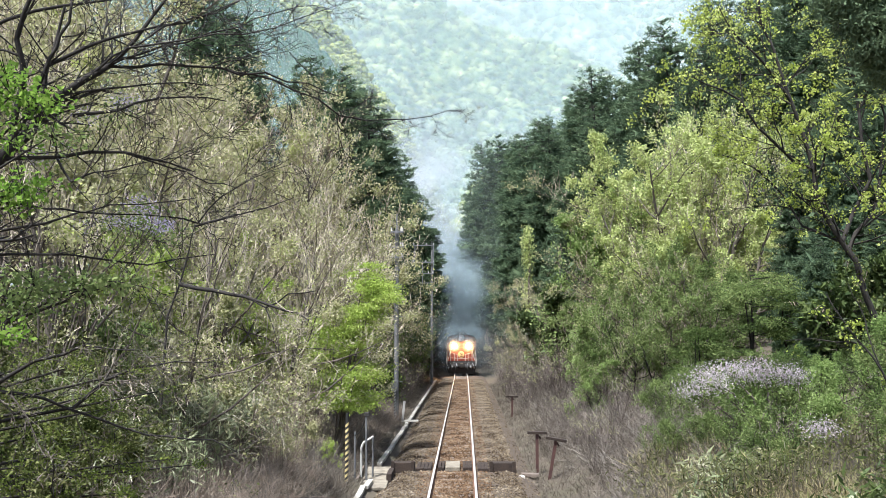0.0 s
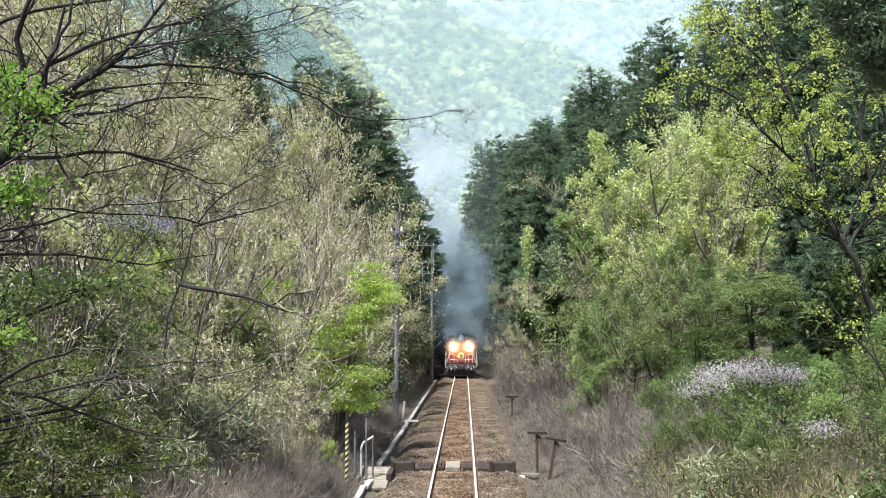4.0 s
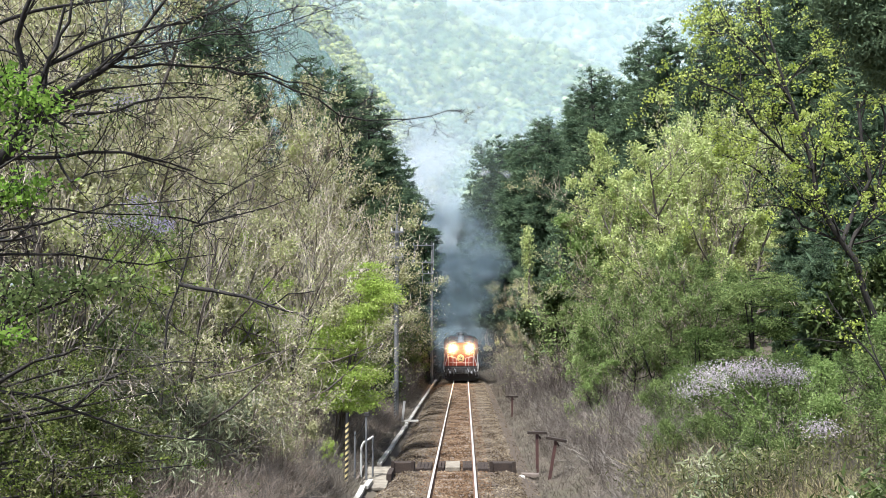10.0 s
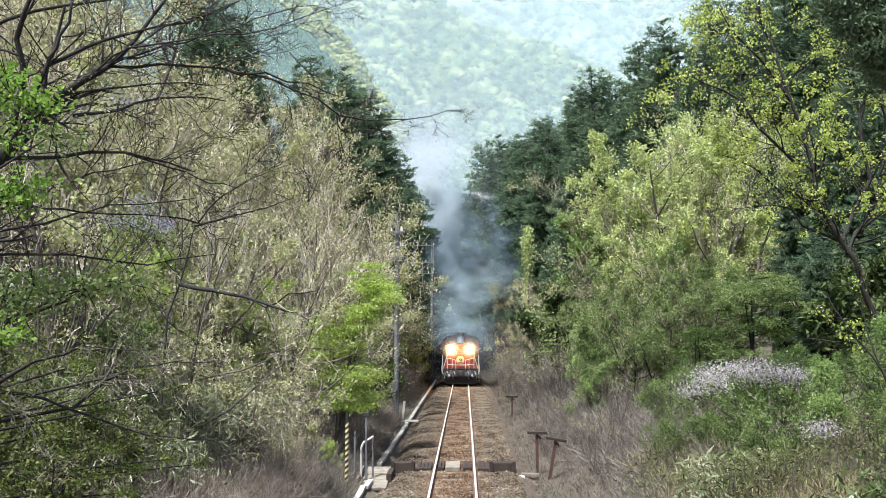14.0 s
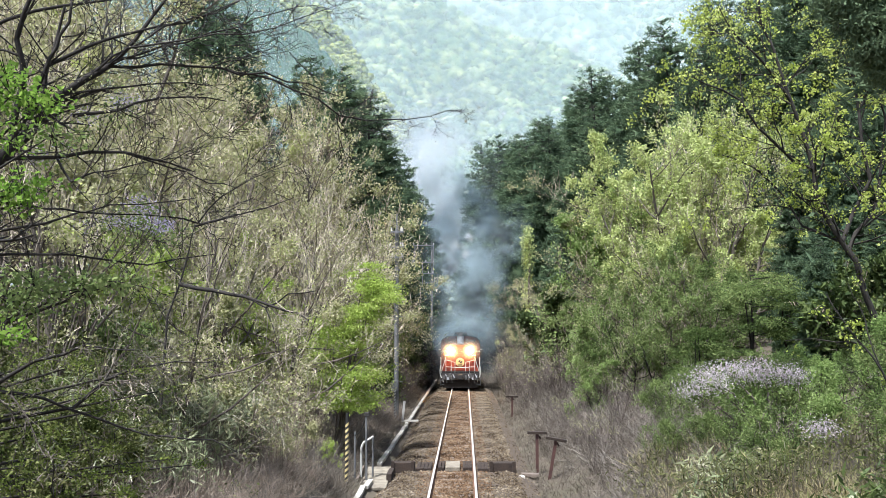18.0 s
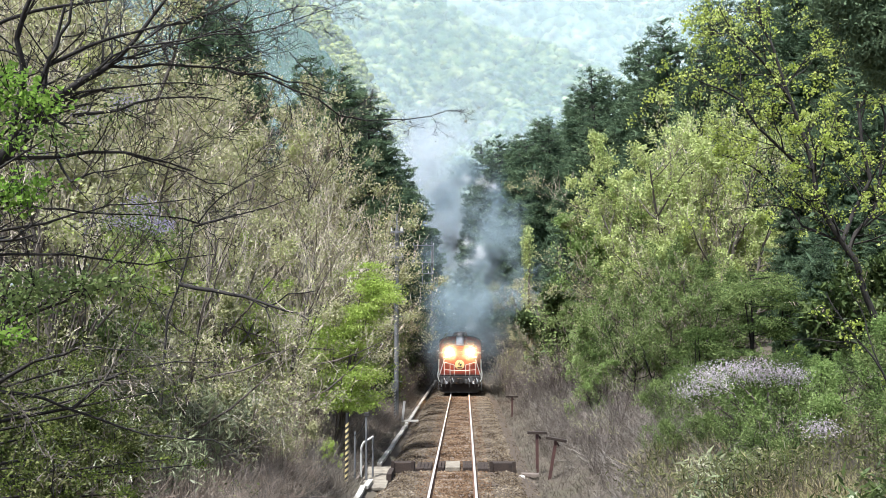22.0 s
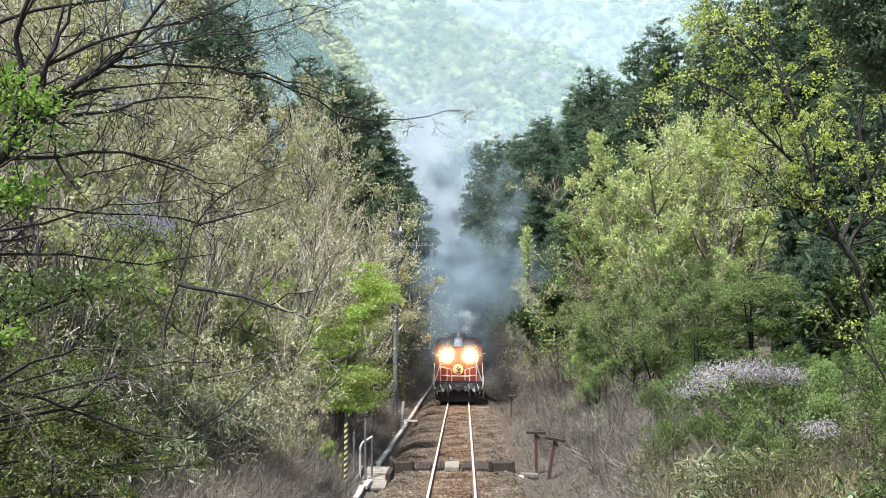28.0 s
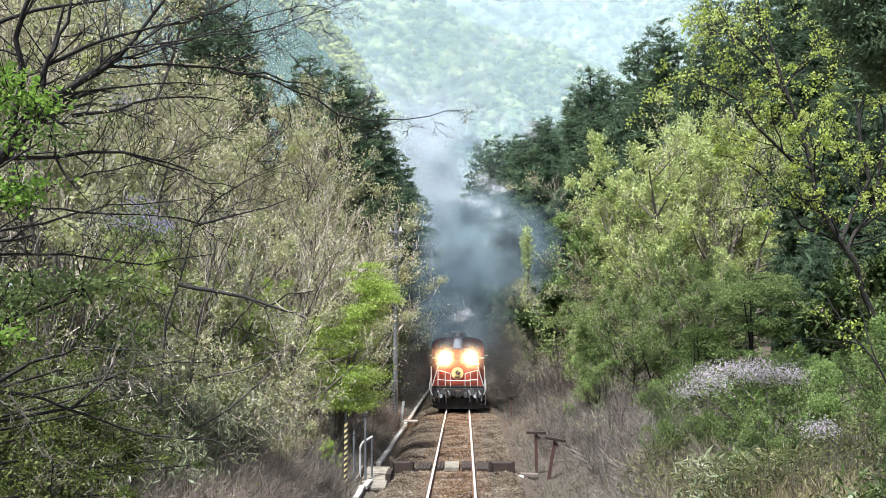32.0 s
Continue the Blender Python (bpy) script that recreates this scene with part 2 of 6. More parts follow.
# ---- mesh helpers ----
def poly_mesh(name, verts, faces, mat, smooth=False):
    """A mesh from arrays: verts (n, 3), faces (m, k)."""
    verts, faces = np.asarray(verts, "f4").reshape(-1, 3), np.asarray(faces, "i4")
    me = bpy.data.meshes.new(name)
    k = faces.shape[1]
    me.vertices.add(len(verts))
    me.vertices.foreach_set("co", verts.ravel())
    me.loops.add(faces.size)
    me.loops.foreach_set("vertex_index", faces.ravel())
    me.polygons.add(len(faces))
    me.polygons.foreach_set("loop_start", np.arange(0, faces.size, k, dtype="i4"))
    if smooth:
        me.polygons.foreach_set("use_smooth", np.ones(len(faces), bool))
    me.update(calc_edges=True)
    me.materials.append(mat)
    return me


def thing(name, m=None):
    ob = new(name)
    ob.empty_display_size = 0.2
    if m is not None:
        ob.matrix_basis = m
    return ob


def part(name, bm, mat, parent, label="", m=None):
    """Links a bmesh (or a mesh) as one mesh object under a thing or a part."""
    if isinstance(bm, bpy.types.Mesh):
        me = bm
    else:
        me = bpy.data.meshes.new(name)
        bm.to_mesh(me)
        bm.free()
        me.materials.append(mat)
    ob = new(name, me)
    ob.parent = parent
    if m is not None:
        ob.matrix_basis = m
    if label:
        tagged(ob, label)
    return ob


def box(bm, x, y, z, sx, sy, sz, bevel=0.0, rz=0.0, rx=0.0, ry=0.0):
    """A box centred at x, y, z, of the full sizes sx, sy, sz."""
    g = bmesh.ops.create_cube(bm, size=1, matrix=pose(x, y, z, rx, ry, rz) @ Matrix.Diagonal((sx, sy, sz, 1)))
    if bevel:
        es = list({e for v in g["verts"] for e in v.link_edges})
        bmesh.ops.bevel(bm, geom=es, offset=bevel, segments=2, affect="EDGES", profile=0.6)
    return bm


def rod(bm, a, b, r0, r1=None, sides=8):
    """A tapered round bar from a to b."""
    a, b = Vector(a), Vector(b)
    d = b - a
    q = d.to_track_quat("Z", "Y").to_matrix().to_4x4()
    bmesh.ops.create_cone(bm, cap_ends=True, segments=sides, radius1=r0, radius2=r0 if r1 is None else r1, depth=d.length,
                          matrix=Matrix.Translation((a + b) / 2) @ q)
    return bm


def B():
    return bmesh.new()


def tubes(segs, sides):
    """Tapered open tubes along the segments (n, 8): start, end and the two radii."""
    s = np.asarray(segs, "f8").reshape(-1, 8)
    a, b, r0, r1 = s[:, :3], s[:, 3:6], s[:, 6], s[:, 7]
    d = b - a
    d /= np.maximum(np.linalg.norm(d, axis=1, keepdims=True), 1e-6)
    h = np.where(np.abs(d[:, 2:3]) > 0.9, np.array([[1.0, 0, 0]]), np.array([[0, 0, 1.0]]))
    u = np.cross(d, h)
    u /= np.linalg.norm(u, axis=1, keepdims=True)
    w = np.cross(d, u)
    ang = np.arange(sides) * 2 * np.pi / sides
    ring = u[:, None] * np.cos(ang)[None, :, None] + w[:, None] * np.sin(ang)[None, :, None]
    v = np.concatenate([a[:, None] + ring * r0[:, None, None], b[:, None] + ring * r1[:, None, None]], 1)
    i = np.arange(sides)
    j = (i + 1) % sides
    f = np.stack([i, j, j + sides, i + sides], 1)
    if sides == 2:
        f = f[:1]
    faces = (np.arange(len(s)) * 2 * sides)[:, None, None] + f[None]
    return v.reshape(-1, 3), faces.reshape(-1, 4)


def unit(v):
    return v / np.maximum(np.linalg.norm(v, axis=-1, keepdims=True), 1e-9)


def leaf_cards(rng, at, length, width, lift=0.0, vary=0.35, along=None, needle=False):
    """A folded four-cornered leaf at each point (n, 3); lift: upward (or drooping, below 0) habit of the tips."""
    n = len(at)
    u = rng.normal(size=(n, 3))
    if along is not None:
        u = unit(u) * 0.8 + along
    u[:, 2] += lift
    u = unit(u)
    w = unit(np.cross(u, rng.normal(size=(n, 3))))
    nn = np.cross(u, w)
    k = (1 + vary * rng.uniform(-1, 1, n))[:, None]
    L, W = length * k, width * k
    if needle:
        v = np.stack([at - w * W * 0.5, at + w * W * 0.5, at + u * L], 1)
        return v.reshape(-1, 3), np.arange(3 * n).reshape(-1, 3)
    v = np.stack([at, at + u * L * 0.45 + w * W * 0.5 + nn * W * 0.15, at + u * L, at + u * L * 0.45 - w * W * 0.5 + nn * W * 0.15], 1)
    return v.reshape(-1, 3), np.arange(4 * n).reshape(-1, 4)


def trackx(y):
    """The track's centre line: straight, then a left-hand curve of 300 m."""
    return -np.maximum(np.asarray(y, "f8") - 78, 0) ** 2 / 600


def trackz(y):
    """The line climbs towards the camera at 13 in a thousand."""
    return 0.5 - 0.0131 * np.asarray(y, "f8")


def ground_z(x, y):
    """The ground: a path beside the ballast, a ditch, and the banks of the cutting."""
    x, y = np.asarray(x, "f8"), np.asarray(y, "f8")
    u = x - trackx(y)
    lw, rw = np.maximum(-u - 3.3, 0), np.maximum(u - 2.9, 0)
    z = np.where(u < 0, 8 * (1 - np.exp(-lw * 0.55 / 8)), 7 * (1 - np.exp(-rw * 0.52 / 7)))
    z = z + np.where((u > -2.2) & (u < 1.9), -0.4, np.where(u >= 1.9, -0.28, -0.08))
    rough = np.clip((np.abs(u) - 3) / 4, 0, 1)
    z = z + trackz(y) * np.clip((7 - np.abs(u)) / 3.5, 0, 1) * (y < 400)
    return z + rough * (0.25 * np.sin(x * 0.7 + y * 0.31) * np.cos(y * 0.43 - x * 0.2) + 0.1 * np.sin(2.1 * x + 1.3 * y))


def gz(x, y):
    return float(ground_z(x, y))


# ---- ground and track ----
gx = np.unique(np.concatenate([np.arange(-30, 30.1, 0.6), np.linspace(-120, -30, 30), np.linspace(30, 120, 30), np.linspace(-3000, -120, 20), np.linspace(120, 3000, 20)]))
gy = np.unique(np.concatenate([np.arange(-20, 150.1, 1.5), np.linspace(-400, -20, 20), np.linspace(150, 400, 40), np.linspace(400, 4000, 24)]))
X, Y = np.meshgrid(gx, gy)
ncol = len(gx)
idx = (np.arange(len(gy) - 1)[:, None] * ncol + np.arange(ncol - 1)[None]).ravel()
ground = new("ground", poly_mesh("ground", np.stack([X, Y, ground_z(X, Y)], -1), np.stack([idx, idx + 1, idx + ncol + 1, idx + ncol], 1), M_SOIL, True))
tagged(ground, "brown leaf-littered soil of the railway cutting", "ground", kind="structure")


def sweep(name, profile, ys, mat, smooth=False):
    """A strip of the cross profile (offset, height) along the track."""
    ys = np.asarray(ys)
    cx, k = trackx(ys), len(profile)
    v = np.array([[(c + o, y, z + trackz(y)) for o, z in profile] for c, y in zip(cx, ys)])
    f = [[r * k + i, r * k + i + 1, (r + 1) * k + i + 1, (r + 1) * k + i] for r in range(len(ys) - 1) for i in range(k - 1)]
    return poly_mesh(name, v, f, mat, smooth)


YS = np.concatenate([np.arange(-120, 0, 10.0), np.arange(0, 78, 2.0), np.arange(78, 190, 3.0)])
ballast = new("ballast", sweep("ballast", [(-2.15, -0.38), (-1.75, -0.12), (-1.5, -0.01), (-0.7, 0.0), (0, -0.03), (0.7, 0.0), (1.6, -0.01), (1.95, -0.12), (2.5, -0.42)], YS, M_BALLAST))
tagged(ballast, "rust-brown crushed stone ballast under the track", "ballast", kind="structure")
track = tagged(thing("railway_track"), "single narrow-gauge railway track with worn shiny rails", "railway track", kind="structure")
for side in (-0.566, 0.566):
    pr = [(-0.062, 0.0), (-0.062, 0.012), (-0.012, 0.03), (-0.012, 0.105), (-0.033, 0.118), (-0.033, 0.14), (-0.026, 0.15), (0.026, 0.15), (0.033, 0.14), (0.033, 0.118), (0.012, 0.105), (0.012, 0.03), (0.062, 0.012), (0.062, 0.0)]
    me = sweep("rail", [(side + o, z) for o, z in pr], YS, M_RAILSIDE)
    me.materials.append(M_RAIL)
    for p in me.polygons:
        if p.index % 13 in (5, 6, 7):
            p.material_index = 1
    part("rail", me, None, track)


def spread(count, u0, u1, y0, y1, rng, z=None):
    """Random places beside the track: (n, 3) on the ground."""
    y = rng.uniform(y0, y1, count)
    x = rng.uniform(u0, u1, count) + trackx(y)
    return np.stack([x, y, ground_z(x, y) if z is None else np.full(count, z)], 1)


# ---- growth ----
def grow(seed, limbs, kids, angles, ratios, wob=0.12, up=0.06, steps=(6, 5, 3, 2), first=0.3, thin=0.004):
    """Branches out of limbs (start, way, length, radius). Returns segments by level and the twig ends with their ways."""
    rnd = random.Random(seed)
    segs, ends = [[] for _ in range(len(kids) + 1)], []
    stack = [(Vector(p), Vector(d).normalized(), L, r, 0) for p, d, L, r in limbs]
    while stack:
        p, d, L, r, lev = stack.pop()
        ns = steps[min(lev, len(steps) - 1)]
        last = lev == len(kids)
        spots = []
        for i in range(ns):
            d = (d + Vector((rnd.gauss(0, wob), rnd.gauss(0, wob), rnd.gauss(0, wob) + up))).normalized()
            q = p + d * (L / ns)
            ra, rb = max(thin, r * (1 - 0.8 * i / ns)), max(thin, r * (1 - 0.8 * (i + 1) / ns))
            segs[lev].append((*p, *q, ra, rb))
            spots.append((p, q, d, ra))
            if last:
                ends.append((*q, *d))
            p = q
        if not last:
            n = kids[lev]
            n = max(2, int(n * rnd.uniform(0.75, 1.25)))
            for j in range(n):
                f = first + (1 - first) * (j + rnd.random()) / n
                a, b, dd, rr = spots[min(ns - 1, int(f * ns))]
                s = a.lerp(b, (f * ns) % 1.0)
                ang = radians(angles[lev] * rnd.uniform(0.6, 1.3))
                side = dd.orthogonal().normalized()
                side.rotate(Matrix.Rotation(rnd.uniform(0, 2 * math.pi), 3, dd))
                way = dd * math.cos(ang) + side * math.sin(ang)
                stack.append((s, way, L * ratios[lev] * rnd.uniform(0.6, 1.2) * (1.15 - 0.5 * f), rr * 0.55, lev + 1))
    return segs, np.array(ends)


def wood_meshes(segs, mat, twig_mat, thick=2):
    """Trunk and limbs as one mesh, twigs as another."""
    big = [s for lev in segs[:thick] for s in lev]
    small = [s for lev in segs[thick:] for s in lev]
    v, f = tubes(big, 6)
    trunk = poly_mesh("trunk", v, f, mat, True)
    twigs = None
    if small:
        v, f = tubes(small, 2)
        twigs = poly_mesh("branchwork", v, f, twig_mat)
    return trunk, twigs


def clumped(rng, ends, clump, contrast):
    """Chances for the twig ends that gather the leaves into clumps of about that size."""
    cell = np.unique(np.floor((ends[:, :3] + rng.uniform(0, 1, 3)) / clump).astype("i8"), axis=0, return_inverse=True)[1].ravel()
    w = np.exp(contrast * rng.normal(size=cell.max() + 1))[cell]
    return w / w.sum()


def tree(name, seed, height, radius, kids, angles, ratios, bark, twig, leaf, per_end, size, width=0.6, lift=0.1, up=0.06, wob=0.12, first=0.3, scatter=0.1, stems=1, clump=0.55, contrast=1.75):
    """A broadleaved tree at the origin: trunk, twigs and a crown of single leaves."""
    rng = np.random.default_rng(seed)
    limbs = []
    for s in range(stems):
        lean = (rng.normal(0, 0.08 + 0.22 * (stems > 1)), rng.normal(0, 0.08 + 0.22 * (stems > 1)), 1)
        limbs.append(((0.12 * s, 0.05 * s, -0.15), lean, height * (0.75 if stems == 1 else rng.uniform(0.6, 0.8)), radius))
    segs, ends = grow(seed, limbs, kids, angles, ratios, wob, up, first=first, thin=0.0065)
    ob = thing(name)
    tr, tw = wood_meshes(segs, bark, twig)
    part("trunk", tr, None, ob)
    if tw:
        tagged(part("branchwork", tw, None, ob), kind="stuff")
    n = int(len(ends) * per_end * 2.1)
    if n:
        pick = ends[rng.choice(len(ends), n, p=clumped(rng, ends, clump, contrast))]
        p = pick[:, :3] + rng.normal(0, scatter, (n, 3))
        v, f = leaf_cards(rng, p, size, size * width * 1.15, lift, along=pick[:, 3:] * 0.5, needle=True)
        part("crown", poly_mesh("crown", v, f, leaf), None, ob)
    return ob


def conifer(name, seed, height, radius, bare, leaf, tufts=6, per_tuft=20, size=0.21, inner=5200):
    """A Japanese cedar: a straight trunk, boughs with tufts of needled sprays packed into a dense, uneven column."""
    rng = np.random.default_rng(seed)
    ob = thing(name)
    nb = int(height * 24)
    z = bare + (height - bare) * np.sort(rng.beta(1.0, 1.1, nb))
    f = (z - bare) / (height - bare)
    lobes = 1 + 0.08 * np.sin(z * 1.7 + seed) + 0.06 * np.sin(z * 3.9 + 2 * seed)
    reach = radius * (1 - f) ** 0.5 * rng.uniform(0.74, 1.06, nb) * lobes * np.clip(0.85 + f * 2, 0, 1) + 0.14
    az = rng.uniform(0, 2 * np.pi, nb)
    tip = np.stack([np.cos(az) * reach, np.sin(az) * reach, z + reach * rng.uniform(-0.12, 0.34, nb)], 1)
    base = np.stack([0 * z, 0 * z, z], 1)
    limbs = np.concatenate([base, tip, np.full((nb, 1), 0.035), np.full((nb, 1), 0.008)], 1)
    stem = [(0, 0, -0.2, 0, 0, height * 0.5, height * 0.014, height * 0.009), (0, 0, height * 0.5, 0, 0, height * 0.97, height * 0.009, 0.02)]
    v, fc = tubes(stem, 8)
    part("trunk", poly_mesh("trunk", v, fc, M_BARKDARK, True), None, ob)
    v, fc = tubes(limbs, 3)
    tagged(part("bough_work", poly_mesh("bough_work", v, fc, M_BARKDARK), None, ob), kind="stuff")
    nt = nb * tufts
    pick = rng.choice(nb, nt, p=reach ** 1.4 / (reach ** 1.4).sum())
    out = unit((tip - base)[pick])
    side = unit(np.cross(out, np.array([[0, 0, 1.0]])))
    t = rng.uniform(0.2, 1.0, nt) ** 0.4
    c = base[pick] + (tip - base)[pick] * t[:, None] + side * (rng.normal(0, 0.3, nt) * t)[:, None] + rng.normal(0, 0.08, (nt, 3))
    way = np.repeat(unit(out + side * rng.normal(0, 0.6, (nt, 1)) + np.array([0, 0, 0.15])), per_tuft, 0)
    p = np.repeat(c, per_tuft, 0) + way * rng.uniform(-0.12, 0.22, (nt * per_tuft, 1)) + rng.normal(0, 0.075, (nt * per_tuft, 3))
    v, fc = leaf_cards(rng, p, size, size * 0.27, 0.1, 0.5, way * 1.1, True)
    pick = rng.choice(nb, inner, p=reach ** 1.5 / (reach ** 1.5).sum())
    p = base[pick] + (tip - base)[pick] * rng.uniform(0.1, 0.8, (inner, 1))
    v2, f2 = leaf_cards(rng, p, 0.26 * reach[pick][:, None], 0.2 * reach[pick][:, None], 0.1, 0.3, None, True)
    part("crown", poly_mesh("crown", np.concatenate([v, v2]), np.concatenate([fc, f2 + len(v)]), leaf), None, ob)
    return ob


def plant(makers, spots, label, category, group, sink=0.1, name=None):
    """Plants spots (x, y, height factor) with the trees of makers in turn; copies share their meshes."""
    rnd = random.Random(len(spots) * 7 + 3)
    done = {}
    for i, s in enumerate(spots):
        k = i % len(makers)
        x, y, h = s[:3]
        base = gz(x, y) - sink if len(s) < 4 else s[3]
        w = h * rnd.uniform(0.9, 1.1)
        m = Matrix.LocRotScale((x, y, base), Euler((rnd.gauss(0, 0.03), rnd.gauss(0, 0.03), rnd.uniform(0, 6.28))), (w, w, h))
        if k not in done:
            done[k] = makers[k]()
            done[k].matrix_basis = m
        else:
            ob = copy_thing(done[k], Matrix.Identity(4))
            ob.matrix_basis = m
            tagged(ob, label, category, group)
            continue
        tagged(done[k], label, category, group)


# ---- hills ----
def hill(name, ridge, foot_y, depth_back, crowns, size, mat, seed, label, tall_by=0.85):
    """A wooded hillside below a ridge line [(x, y, z), ...], with a canopy of leafy crowns."""
    rng = np.random.default_rng(seed)
    r = np.array(ridge, "f8")
    t = np.linspace(0, 1, 60)
    kx = np.linspace(0, 1, len(r))
    rx, ry, rz = (np.interp(t, kx, r[:, i]) for i in range(3))
    rows = 24
    q = np.linspace(0, 1, rows)
    def surf(tt, qq):
        x0, y0, z0 = (np.interp(tt, t, c) for c in (rx, ry, rz))
        fy = foot_y
        y = fy + (y0 - fy) * qq
        z = z0 * qq ** 1.15 + 0.04 * z0 * np.sin(tt * 19 + qq * 6) * np.sin(qq * 3.1)
        return np.stack([x0 * (0.75 + 0.25 * qq), y, z - 2], -1)
    T, Q = np.meshgrid(t, q)
    v = surf(T.ravel(), Q.ravel()) - np.array([0, 0, 3.0])
    back = np.stack([rx, ry + depth_back, rz * 0 - 2], 1)
    v = np.concatenate([v, back])
    i = (np.arange(rows)[:, None] * 60 + np.arange(59)[None]).ravel()
    ob = thing(name)
    part("slope", poly_mesh("slope", v, np.stack([i, i + 1, i + 61, i + 60], 1), M_SLOPE, True), None, ob)
    c = surf(rng.uniform(0, 1, crowns), rng.uniform(0.02, 1, crowns) ** 0.8)
    ball = B()
    bmesh.ops.create_icosphere(ball, subdivisions=2, radius=1)
    bv = np.array([v.co[:] for v in ball.verts])
    bf = np.array([[v.index for v in f.verts] for f in ball.faces])
    ball.free()
    k = len(bv)
    size_c = (size * rng.uniform(0.3, 0.62, crowns))[:, None, None]
    lump = rng.uniform(0.45, 1.3, (crowns, k, 1))
    v = bv[None] * lump * size_c * np.array([1, 1, tall_by])
    if tall_by > 1.2:
        v[..., :2] *= np.clip(1.1 - 0.55 * bv[None, :, 2:3], 0.25, 1.4)
    p = (c[:, None] + v).reshape(-1, 3)
    lf = (bf[None] + (np.arange(crowns) * k)[:, None, None]).reshape(-1, 3)
    me = poly_mesh("forest_canopy", p, lf, mat, True)
    tagged(part("forest_canopy", me, None, ob), kind="stuff")
    tagged(ob, label, "hill", kind="structure")


hill("hill_far", [(-421.30, 1250.00, 510.60), (-145.68, 1250.00, 557.83), (31.81, 1250.00, 531.09), (151.76, 1250.00, 505.15), (246.98, 1250.00, 479.61), (382.29, 1250.00, 502.95), (540.96, 1250.00, 526.01)], 800, 500, 3800, 17, M_WOOD1, 5, "pale hazy wooded mountain in the far distance")
hill("hill_middle", [(-222.41, 700.00, 301.79), (-117.37, 700.00, 277.51), (-54.08, 700.00, 269.99), (-20.32, 700.00, 258.17), (8.78, 700.00, 239.57), (57.78, 700.00, 226.40), (97.56, 700.00, 207.93), (167.52, 700.00, 170.51), (254.14, 700.00, 138.82)], 330, 300, 7500, 7.6, M_WOOD1, 6, "hazy wooded hill with fresh spring foliage")
hill("hill_near", [(-130.78, 300.0, 140.32), (-81.34, 300.0, 125.78), (-67.54, 300.0, 115.71), (-57.7, 300.0, 105.74), (-49.88, 300.0, 97.81), (-42.09, 300.0, 88.94), (-30.45, 300.0, 70.42), (-18.94, 300.0, 49.24)], 190, 120, 4200, 3.4, M_WOOD2, 7, "steep hillside planted with blue-green cedars", 2.1)
hill("hill_spur", [(-84.61, 345.0, 146.0), (-66.59, 345.0, 137.71), (-56.48, 345.0, 130.79), (-46.58, 345.0, 117.39), (-37.62, 345.0, 103.8), (-26.51, 345.0, 86.95), (-15.48, 345.0, 66.94), (-4.58, 345.0, 40.59)], 310, 120, 3600, 3.0, M_WOOD3, 8, "spur of the hill in pale yellow-green leaf")
hill("wood_beyond", [(-6.20, 200.00, 20.38), (-2.43, 200.00, 26.05), (1.35, 200.00, 34.28), (6.41, 200.00, 39.35), (13.98, 200.00, 40.59)], 185, 40, 900, 3.0, M_WOOD3, 9, "pale green trees beyond the bend of the line")


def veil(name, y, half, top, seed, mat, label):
    """A thin sheet standing in for haze, tilted back to catch more light."""
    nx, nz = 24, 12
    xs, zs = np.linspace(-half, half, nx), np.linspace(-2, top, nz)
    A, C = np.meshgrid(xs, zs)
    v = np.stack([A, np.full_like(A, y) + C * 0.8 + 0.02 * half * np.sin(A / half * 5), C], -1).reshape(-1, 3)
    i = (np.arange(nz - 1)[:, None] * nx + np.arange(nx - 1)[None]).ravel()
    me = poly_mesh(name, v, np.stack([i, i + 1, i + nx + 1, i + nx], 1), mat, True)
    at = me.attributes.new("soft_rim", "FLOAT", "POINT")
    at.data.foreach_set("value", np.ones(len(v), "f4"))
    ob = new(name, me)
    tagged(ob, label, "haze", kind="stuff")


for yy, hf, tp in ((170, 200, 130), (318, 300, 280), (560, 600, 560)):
    veil("haze", yy, hf, tp, 1, M_HAZE, "thin pale sheet standing in for haze across the valley")
# Sheet added to pale the far cedars, as haze would.
veil("haze", 84, 40, 30, 1, M_THINHAZE, "faint sheet added to veil the far cedars like haze")

# ---- conifers ----
CED = [lambda: conifer("cedar_tree", 11, 20, 3.9, 1.0, M_CEDAR), lambda: conifer("cedar_tree", 12, 20, 3.5, 0.6, M_CEDAR), lambda: conifer("cedar_tree", 13, 20, 4.1, 1.2, M_CEDAR)]


def tall(x, y, z):
    """A spot for a cedar whose top reaches z."""
    return (x, y, (z - gz(x, y)) / 20.0)


